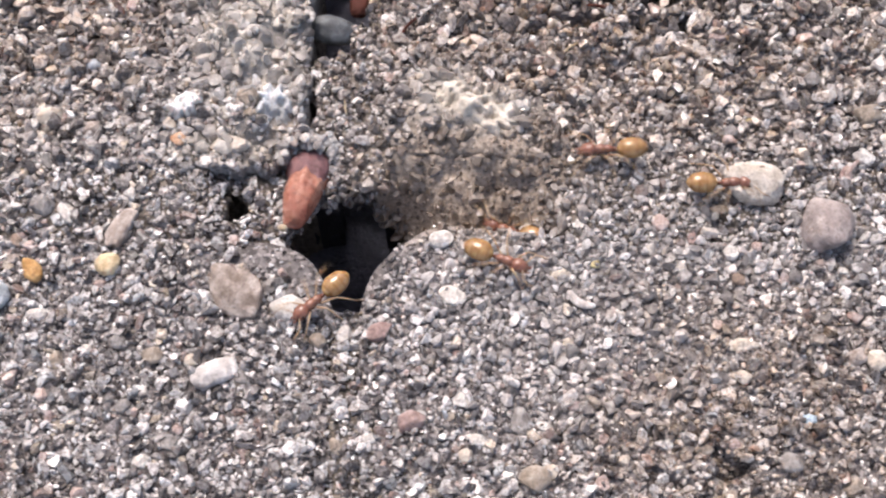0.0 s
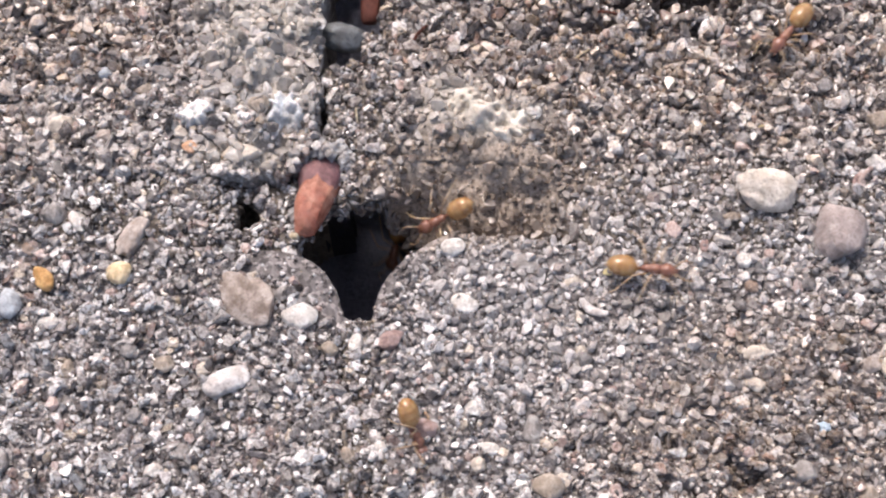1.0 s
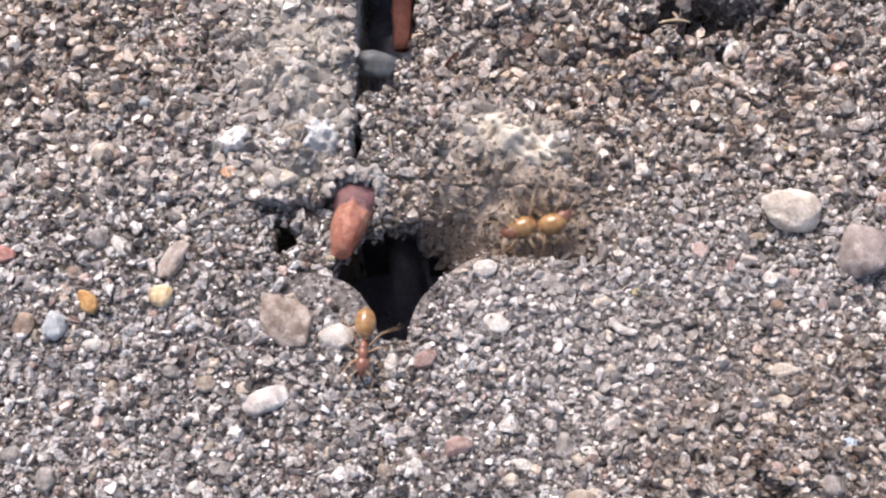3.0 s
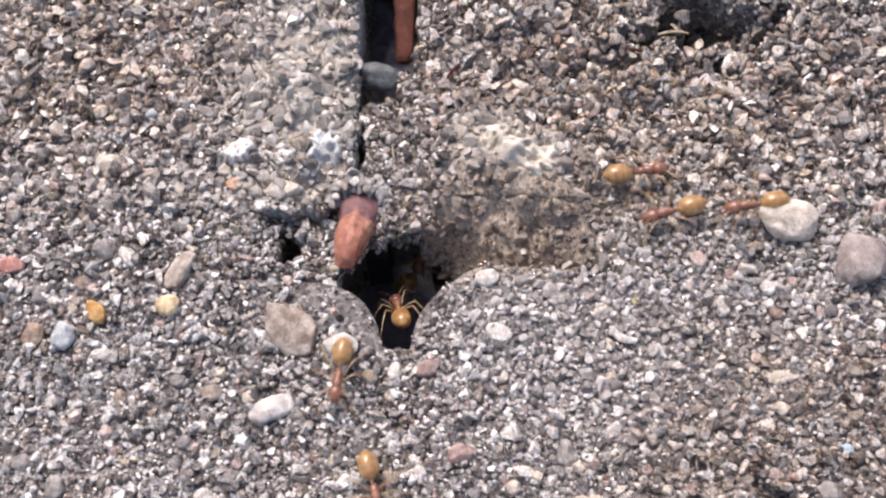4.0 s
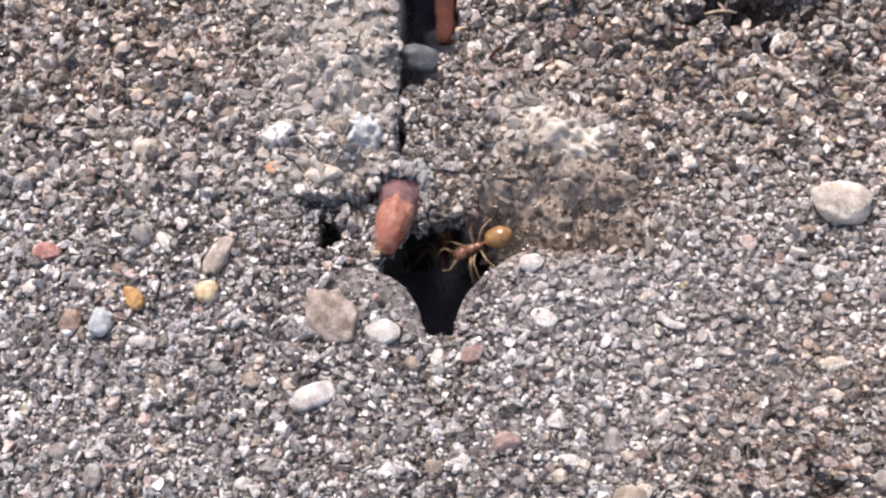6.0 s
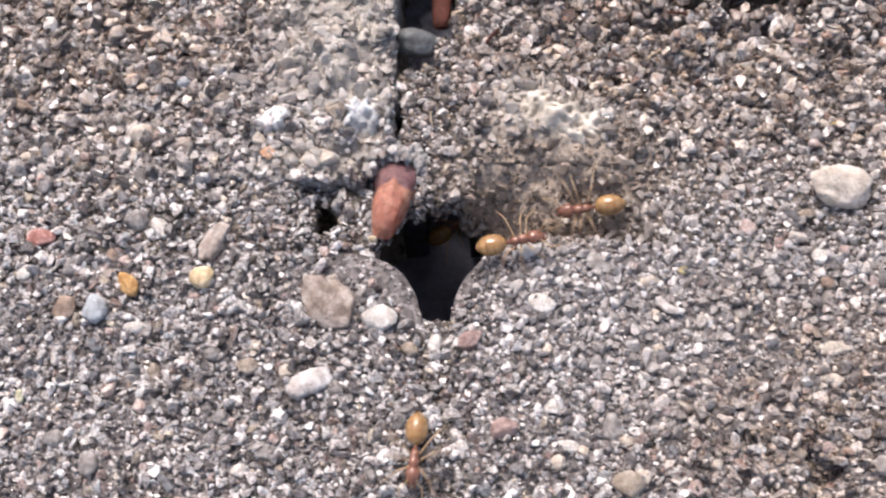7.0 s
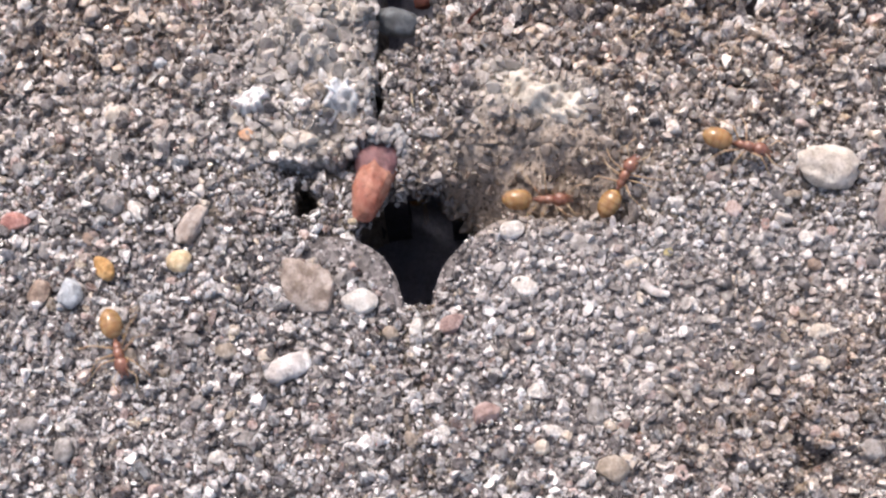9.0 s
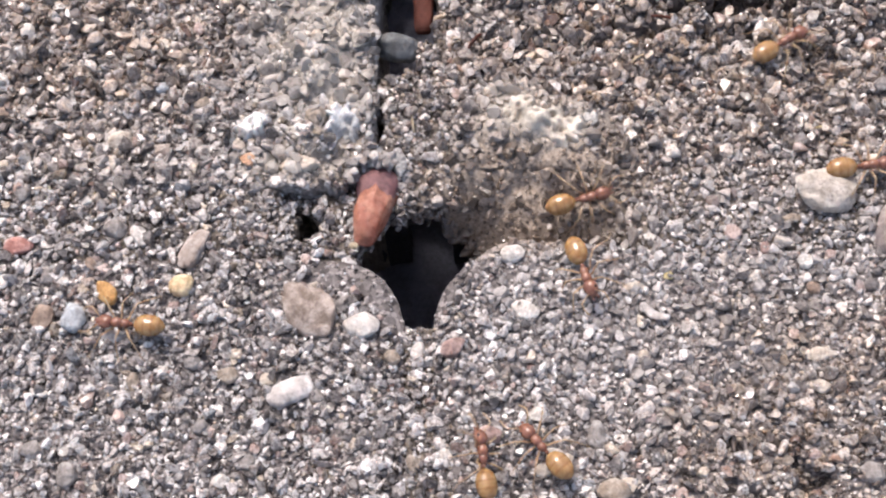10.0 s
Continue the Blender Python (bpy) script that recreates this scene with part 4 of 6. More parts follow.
def lime_crust(x, y, a, b, turn, seed, label, material=None, thick=0.45):
    """A skin of pale lime grown over the broken face: ragged rim, lumpy, with small round pits."""
    CRUSTS.append((x, y, a, b, turn))
    rng = np.random.RandomState(seed)
    n, m = 90, 26
    ang, rad = np.meshgrid(np.linspace(0, 2 * np.pi, n, endpoint=False), np.linspace(0.02, 1, m), indexing="ij")
    rim = 1 + 0.3 * value_noise(3 * np.cos(ang), 3 * np.sin(ang), 1.1, seed) + 0.15 * value_noise(9 * np.cos(ang), 9 * np.sin(ang), 1.1, seed + 1)
    u, v = a * rad * rim * np.cos(ang), b * rad * rim * np.sin(ang)
    c, s = math.cos(radians(turn)), math.sin(radians(turn))
    px, py = x + c * u - s * v, y + s * u + c * v
    z = surface(px, py) + thick - 0.75 * rad ** 5 + 0.16 * value_noise(px, py, 0.7, seed + 2) + 0.1 * value_noise(px, py, 0.28, seed + 3)
    for _ in range(int(6 * a * b) + 1):
        hx, hy, hr = x + rng.uniform(-0.6, 0.6) * a, y + rng.uniform(-0.6, 0.6) * b, rng.uniform(0.1, 0.2)
        z = z - 0.35 * np.exp(-(((px - hx) ** 2 + (py - hy) ** 2) / hr ** 2))
    i, k = np.meshgrid(np.arange(n), np.arange(m - 1), indexing="ij")
    i, k, j = i.ravel(), k.ravel(), (i.ravel() + 1) % n
    top = np.stack([i * m + k, i * m + k + 1, j * m + k + 1, j * m + k], 1)
    under = top[:, ::-1] + n * m
    e = np.arange(n)
    rimf = np.stack([e * m + m - 1, e * m + m - 1 + n * m, (e + 1) % n * m + m - 1 + n * m, (e + 1) % n * m + m - 1], 1)
    pts = np.stack([px.ravel(), py.ravel(), z.ravel()], 1)
    low = pts - np.array([0, 0, 0.7])
    ob = new("lime_crust", mesh_from("lime_crust", np.concatenate([pts, low]) * MM, np.concatenate([top, under, rimf]), material or LIME_SKIN))
    return tagged(ob, label, "mineral crust")


lime_crust(2.2, 7.2, 1.75, 1.15, -22, 50, "pitted chalky cream lime crust on the broken paver")
lime_crust(0.5, 8.4, 0.95, 0.7, 20, 54, "thin chalky white lime crust on the broken paver")


lime_crust(-13.2, 7.6, 0.95, 0.7, 15, 62, "bright chalky white lime crust on the paver", WHITE_SKIN, 0.85)
lime_crust(-8.6, 7.7, 0.85, 1.0, 30, 66, "thin bluish white lime crust at the paver's edge", BLUISH_SKIN, 0.6)


def shell_flake(x, y, r, width, start, sweep):
    """A curved pale flake lying in the sand, like a broken bit of shell."""
    bm = bmesh.new()
    angs = [radians(start + sweep * k / 8) for k in range(9)]
    tube(bm, [(r * math.cos(a), r * math.sin(a), 0.06 * math.sin(3 * a)) for a in angs], [width * k for k in (0.3, 0.42, 0.5, 0.55, 0.55, 0.52, 0.5, 0.42, 0.25)], 8)
    for v in bm.verts:
        v.co.z *= 0.55
    ob = part("shell_flake", bm, mat_stone(*PALE, 0.4), None)
    ob.matrix_world = pose(x * MM, y * MM, (float(surface(x, y)) + 0.5) * MM, 4, -6, 0)
    return tagged(ob, "curved pale grey shell flake lying in the sand", "shell flake")


shell_flake(7.2, -2.05, 1.1, 0.42, 195, 85)


# ---- sand ----
def ico(sub):
    bm = bmesh.new()
    bmesh.ops.create_icosphere(bm, subdivisions=sub, radius=1.0)
    v = np.array([tuple(p.co) for p in bm.verts])
    f = np.array([[q.index for q in p.verts] for p in bm.faces])
    bm.free()
    return v, f


def turns(rng, n):
    """n random turns, as matrices."""
    q = rng.randn(n, 4)
    q /= np.linalg.norm(q, axis=1)[:, None]
    w, x, y, z = q.T
    return np.stack([np.stack([1 - 2 * (y * y + z * z), 2 * (x * y - z * w), 2 * (x * z + y * w)], 1),
                     np.stack([2 * (x * y + z * w), 1 - 2 * (x * x + z * z), 2 * (y * z - x * w)], 1),
                     np.stack([2 * (x * z - y * w), 2 * (y * z + x * w), 1 - 2 * (x * x + y * y)], 1)], 1)


def edge_drop(x, y):
    """How far the face is worn down near an edge of its slab."""
    i = np.clip(((x - X0) / CELL).astype(int), 3, REG.shape[0] - 4)
    j = np.clip(((y - Y0) / CELL).astype(int), 3, REG.shape[1] - 4)
    here = REG[i, j]
    off = np.zeros(len(x))
    for r, w in ((1, 0.3), (2, 0.14), (3, 0.06)):
        bad = np.zeros(len(x), bool)
        for di, dj in ((r, 0), (-r, 0), (0, r), (0, -r)):
            bad |= REG[i + di, j + dj] != here
        off += w * bad
    k = np.where(here < 3, wear(x, y, 0), wear(x, y, 4))
    return off * k / 0.55


def scatter(rng, pitch, x0, x1, y0, y1):
    gx, gy = np.meshgrid(np.arange(x0, x1, pitch), np.arange(y0, y1, pitch * 0.87))
    gx = gx + (np.arange(gx.shape[0]) % 2)[:, None] * pitch / 2
    x = gx.ravel() + rng.uniform(-0.48, 0.48, gx.size) * pitch
    y = gy.ravel() + rng.uniform(-0.48, 0.48, gx.size) * pitch
    return x, y


def fineness(x, y):
    """1 where the face is smooth fine cement (the worn corners and the limy edge), 0 on the open sandy face."""
    a = np.maximum(lobe(x, y), 0.5 * np.exp(-(np.hypot(x + 2.0, y + 0.5) / 1.6) ** 2))
    b = 0.62 * np.clip(1 - np.abs(x + 9.3) / 2.6, 0, 1) * (y > 3.6)
    c = 0.7 * np.exp(-(np.hypot((x - 1.2) / 1.5, y - 7.2) / 1.4) ** 2)
    d = 0.82 * np.exp(-(np.hypot((x - 1.0) / 4.4, (y - 5.6) / 3.6)) ** 4)
    return np.clip(np.maximum.reduce([a, b, c, d]), 0, 1)


def limed(x, y):
    """True where the lime crusts lie."""
    on = np.zeros(np.shape(x), bool)
    for cx, cy, a, b, turn in CRUSTS:
        c, k = math.cos(radians(turn)), math.sin(radians(turn))
        u, v = x - cx, y - cy
        on |= np.hypot((c * u + k * v) / a, (c * v - k * u) / b) < 0.88
    return on


def sand_bed(name, codes, seed, pitch, rmin, rmax, parent, label):
    """The small grains of one face, too many to count, as one bed."""
    rng = np.random.RandomState(seed)
    x, y = scatter(rng, pitch, -31, 27.5, -15.5, 20)
    r = regions(x, y)
    keep = np.isin(r, codes) & ~limed(x, y) & (rng.rand(len(x)) > np.maximum(0.6 * fineness(x, y), 0.62 * lobe(x, y)))
    x, y = x[keep], y[keep]
    n = len(x)
    size = (rmin + (rmax - rmin) * rng.rand(n) ** 2.2) * (1 - 0.35 * fineness(x, y))
    v, f = ico(1)
    pts = v[None] * (1 + rng.uniform(-0.28, 0.28, (n, len(v), 1)))
    pts = pts * rng.uniform(0.72, 1.25, (n, 1, 3)) * size[:, None, None]
    pts = np.einsum("nij,nkj->nki", turns(rng, n), pts)
    z = surface(x, y) - edge_drop(x, y) + size * (rng.uniform(-0.45, 0.55, n) - 0.45 * lobe(x, y))
    pts += np.stack([x, y, z], 1)[:, None]
    faces = (f[None] + (np.arange(n) * len(v))[:, None, None]).reshape(-1, 3)
    ob = new(name, mesh_from(name, pts.reshape(-1, 3) * MM, faces, GRAIN_BED, False))
    ob.parent = parent
    return tagged(ob, label, kind="stuff")


def grain_shapes(seed, count):
    """Broken quartz shapes: spheres cut by random planes."""
    rng = np.random.RandomState(seed)
    v, f = ico(2)
    out = []
    for _ in range(count):
        p = v * (1 + rng.uniform(-0.1, 0.1, (len(v), 1)))
        for _ in range(9):
            d = rng.randn(3)
            d /= np.linalg.norm(d)
            p -= np.clip(p @ d - rng.uniform(0.34, 0.74), 0, None)[:, None] * d
        out.append(p * rng.uniform(0.75, 1.7, 3))
    return np.array(out), f


SHAPES, SHAPE_FACES = grain_shapes(40, 24)
GRAINS = [mesh_from("sand_grain", p * MM, SHAPE_FACES, GRAIN_EACH, False) for p in SHAPES]


def crust(parent, seed, count):
    """Sand that clings to the upper end of the seed husk."""
    rng = np.random.RandomState(seed)
    shapes = [mesh_from("crust_grain", p * MM, SHAPE_FACES, CLEAR_GRAIN, False) for p in SHAPES[:8]]
    for _ in range(count):
        u, v = rng.uniform(2.05, 2.95), rng.uniform(-1.25, 1.25)
        size = 0.16 + 0.14 * rng.rand() ** 1.5
        ob = new("crust_grain", shapes[rng.randint(len(shapes))])
        ob.parent = parent
        top_z = 0.85 * math.sqrt(max(0.05, 1 - (u / 2.7) ** 2 - (v / 1.2) ** 2))
        ob.matrix_basis = Matrix.LocRotScale(place_at(u, v, top_z + 0.35 + 0.35 * (u - 1.6) + rng.uniform(-0.1, 0.15)), Euler(rng.uniform(0, 6.28, 3)), Vector((1, 1, 1)) * size)


crust(SEED_HUSK, 91, 75)


def loose_grains(code, seed, parent, limit):
    """The larger grains of one face, each an object; those past the limit join a bed."""
    rng = np.random.RandomState(seed)
    x, y = scatter(rng, 0.41, -30.5, 27, -15.2, 19.5)
    keep = (regions(x, y) == code) & ~limed(x, y) & (rng.rand(len(x)) < 0.95 - 0.75 * fineness(x, y) - 0.2 * lobe(x, y))
    x, y = x[keep], y[keep]
    size = (0.14 + 0.2 * rng.rand(len(x)) ** 2) * (1.22 if code in (2, 3) else 1.04)
    z = surface(x, y) - edge_drop(x, y) + size * rng.uniform(0.0, 0.8, len(x))
    order = np.argsort(np.hypot(x + 3, (y - 2) * 1.3) - 40 * (size > 0.24))
    for k in order[:limit]:
        ob = new("sand_grain", GRAINS[rng.randint(len(GRAINS))])
        ob.parent = parent
        ob.matrix_basis = Matrix.LocRotScale(place_at(x[k], y[k], z[k]), Euler(rng.uniform(0, 6.28, 3)), Vector((1, 1, 1)) * size[k])
    rest = order[limit:]
    if len(rest):
        n, f = len(rest), SHAPE_FACES
        pts = SHAPES[rng.randint(len(SHAPES), size=n)] * size[rest][:, None, None]
        pts = np.einsum("nij,nkj->nki", turns(rng, n), pts) + np.stack([x[rest], y[rest], z[rest]], 1)[:, None]
        faces = (f[None] + (np.arange(n) * SHAPES.shape[1])[:, None, None]).reshape(-1, 3)
        ob = new("coarse_sand", mesh_from("coarse_sand", pts.reshape(-1, 3) * MM, faces, GRAIN_BED, False))
        ob.parent = parent
        tagged(ob, "coarse mixed quartz sand", kind="stuff")


def rim_grains(parent, seed, count):
    """Crumbly grains that hang at the rim of the joint sand round the nest's mouth."""
    rng = np.random.RandomState(seed)
    open_ = np.pad(REG == 5, 1)
    edge = (REG == 4) & (open_[:-2, 1:-1] | open_[2:, 1:-1] | open_[1:-1, :-2] | open_[1:-1, 2:])
    i, j = np.nonzero(edge)
    x, y = X0 + (i + 0.5) * CELL, Y0 + (j + 0.5) * CELL
    near = (x > -9) & (x < -0.5) & (y > -3.7) & (y < 6)
    x, y = x[near], y[near]
    for k in rng.randint(len(x), size=count):
        size = 0.14 + 0.17 * rng.rand() ** 1.5
        px, py = x[k] + rng.uniform(-0.15, 0.15), y[k] + rng.uniform(-0.3, 0.12)
        pz = float(surface(x[k], y[k])) - 0.1 - 1.7 * rng.rand() ** 1.3
        ob = new("rim_grain", GRAINS[rng.randint(len(GRAINS))])
        ob.parent = parent
        ob.matrix_basis = Matrix.LocRotScale(place_at(px, py, pz), Euler(rng.uniform(0, 6.28, 3)), Vector((0.85, 0.85, 1.5)) * size)


rim_grains(PAVERS[4], 77, 298)
for code_, paver_ in enumerate(PAVERS):
    sand_bed("fine_sand", [code_], 60 + code_, 0.28, 0.11, 0.2, paver_, "fine grey and white quartz sand")
    loose_grains(code_, 80 + code_, paver_, 290)


# ---- ants ----
def ellipsoid(bm, centre, radii, tilt=0.0, seg=20, rings=14, taper=0.0):
    """A smooth body part, longest along x; taper draws its front end in."""
    made = bmesh.ops.create_uvsphere(bm, u_segments=seg, v_segments=rings, radius=1.0, matrix=Matrix.Rotation(radians(90), 4, "Y"))
    rot = Matrix.Rotation(radians(tilt), 3, "Y")
    for v in made["verts"]:
        s = 1 - taper * v.co.x
        v.co = (rot @ Vector((v.co.x * radii[0], v.co.y * radii[1] * s, v.co.z * radii[2] * s)) + Vector(centre)) * MM


def make_ant():
    """A worker ant facing +x, standing at its empty: head with eyes and jaws, thorax, waist, gaster, six legs, two feelers."""
    ant = new("ant")
    bm = bmesh.new()
    ellipsoid(bm, (0, 0, 0), (0.43, 0.36, 0.3), 18, taper=0.12)
    ellipsoid(bm, (0.3, 0, -0.12), (0.16, 0.2, 0.14), 18)
    head = part("head", bm, RUST, ant, "rust-brown head")
    head.location = place_at(1.3, 0, 0.62)
    for s in (-1, 1):
        bm = bmesh.new()
        ellipsoid(bm, (0, 0, 0), (0.075, 0.05, 0.07), 0, 10, 8)
        eye = part("eye", bm, EYE_BLACK, head, "small black eye")
        eye.location = place_at(0.08, 0.3 * s, 0.12)
        bm = bmesh.new()
        tube(bm, [(0.0, 0.0, 0), (0.14, 0.03 * s, -0.03), (0.2, -0.07 * s, -0.05)], [0.06, 0.05, 0.015])
        jaw = part("jaw", bm, RUST, head)
        jaw.location = place_at(0.36, 0.12 * s, -0.14)
    bm = bmesh.new()
    ellipsoid(bm, (0.68, 0, 0.66), (0.36, 0.25, 0.27), 6)
    ellipsoid(bm, (0.3, 0, 0.62), (0.3, 0.21, 0.24), -10)
    ellipsoid(bm, (0.95, 0, 0.6), (0.12, 0.13, 0.12), 0)
    part("thorax", bm, RUST, ant, "rust-brown thorax")
    bm = bmesh.new()
    ellipsoid(bm, (-0.02, 0, 0.55), (0.12, 0.1, 0.19), -12)
    ellipsoid(bm, (-0.12, 0, 0.48), (0.14, 0.07, 0.07), 0)
    part("waist", bm, RUST, ant)
    bm = bmesh.new()
    ellipsoid(bm, (0, 0, 0), (0.78, 0.54, 0.5), 4, 28, 22, taper=-0.06)
    for v in bm.verts:
        u = v.co.x / MM
        ring = 1 - 0.035 * max(0.0, math.sin(9.5 * (u + 0.1))) ** 6
        v.co.y *= ring
        v.co.z *= ring
        if u < -0.45:
            f = 1 - 0.35 * (-(u + 0.45) / 0.33) ** 2
            v.co.y *= max(f, 0.5)
            v.co.z *= max(f, 0.5)
    gaster = part("gaster", bm, AMBER, ant, "plump glossy amber gaster")
    gaster.location = place_at(-0.93, 0, 0.66)
    for s in (-1, 1):
        for n, (x, out, ahead, knee) in enumerate(((0.82, 1.25, 1.0, 0.95), (0.55, 1.5, -0.15, 1.0), (0.28, 1.45, -1.25, 1.05))):
            bm = bmesh.new()
            k = (0.42 * ahead, s * 0.52 * out, knee - 0.5)
            t = (0.85 * ahead, s * 0.95 * out, -0.25)
            tube(bm, [(0, 0, 0), (0.1 * ahead, s * 0.12 * out, 0.02), tuple(0.5 * c for c in k), k, tuple(0.5 * (a + b) + d for a, b, d in zip(k, t, (0, 0, 0.05))), t, (1.1 * ahead, s * 1.12 * out, -0.44)],
                 [0.065, 0.05, 0.052, 0.034, 0.036, 0.025, 0.015])
            leg = part(("fore_leg", "middle_leg", "hind_leg")[n], bm, LEG, ant, "thin straw-brown leg")
            leg.location = place_at(x, 0.17 * s, 0.48)
        bm = bmesh.new()
        tube(bm, [(0, 0, 0), (0.28, 0.3 * s, 0.16), (0.46, 0.5 * s, 0.2), (0.72, 0.52 * s, 0.05), (1.0, 0.44 * s, -0.14)], [0.032, 0.028, 0.032, 0.034, 0.04])
        feeler = part("feeler", bm, LEG, ant, "thin elbowed feeler")
        feeler.location = place_at(1.5, 0.14 * s, 0.66)
    return tagged(ant, "amber worker ant with rust-brown head on the paving", "ant", "ants at the nest")


PROTO = make_ant()


def place_path(ant, rows):
    """Rows of seconds, x, y, z in millimetres, heading and pitch in degrees; the legs step as the ant goes."""
    def lean(x, y, pitch):
        if pitch:
            return Matrix()
        up = Vector((float(broken(x + 0.8, y) - broken(x - 0.8, y)) / 1.6, float(broken(x, y + 0.8) - broken(x, y - 0.8)) / 1.6, 1.2))
        return Vector((0, 0, 1)).rotation_difference(up).to_matrix().to_4x4()

    walk(ant, [(t, Matrix.Translation(place_at(x, y, z)) @ lean(x, y, pitch) @ pose(0, 0, 0, 0, -pitch, turn)) for t, x, y, z, turn, pitch in rows])
    busy = [r[0] for r in rows if 0 < r[0] < 10]
    start, end = (min(busy), max(busy)) if busy else (0, 0)
    n = 0
    for child in ant.children:
        kind = child.name.split(".")[0]
        if not kind.endswith("leg") and kind != "feeler":
            continue
        side = 1 if child.location.y > 0 else -1
        at = child.location.copy()
        n += 1
        flip = 1 if (kind == "middle_leg") == (side > 0) else -1
        steps, t, k = [], max(0.0, start - 0.1), n
        while t < min(end + 0.1, 10) - 0.051:
            k += 1
            if kind == "feeler":
                a, b = 12 * math.sin(k * 1.9 + n), 10 * math.sin(k * 1.3 + 2 * n)
            else:
                up = k % 4 in (0, 1)
                a = side * flip * (17 if k % 4 in (1, 2) else -17)
                b = side * (9 if up else -3) * flip
            steps.append((t, a, b))
            t = round(t + 0.067, 4)
        steps = [(0, 0, 0)] * (not steps or steps[0][0] > 0) + steps + [(10, 0, 0)]
        walk(child, [(t, Matrix.Translation(at) @ pose(0, 0, 0, b, 0, a)) for t, a, b in steps])


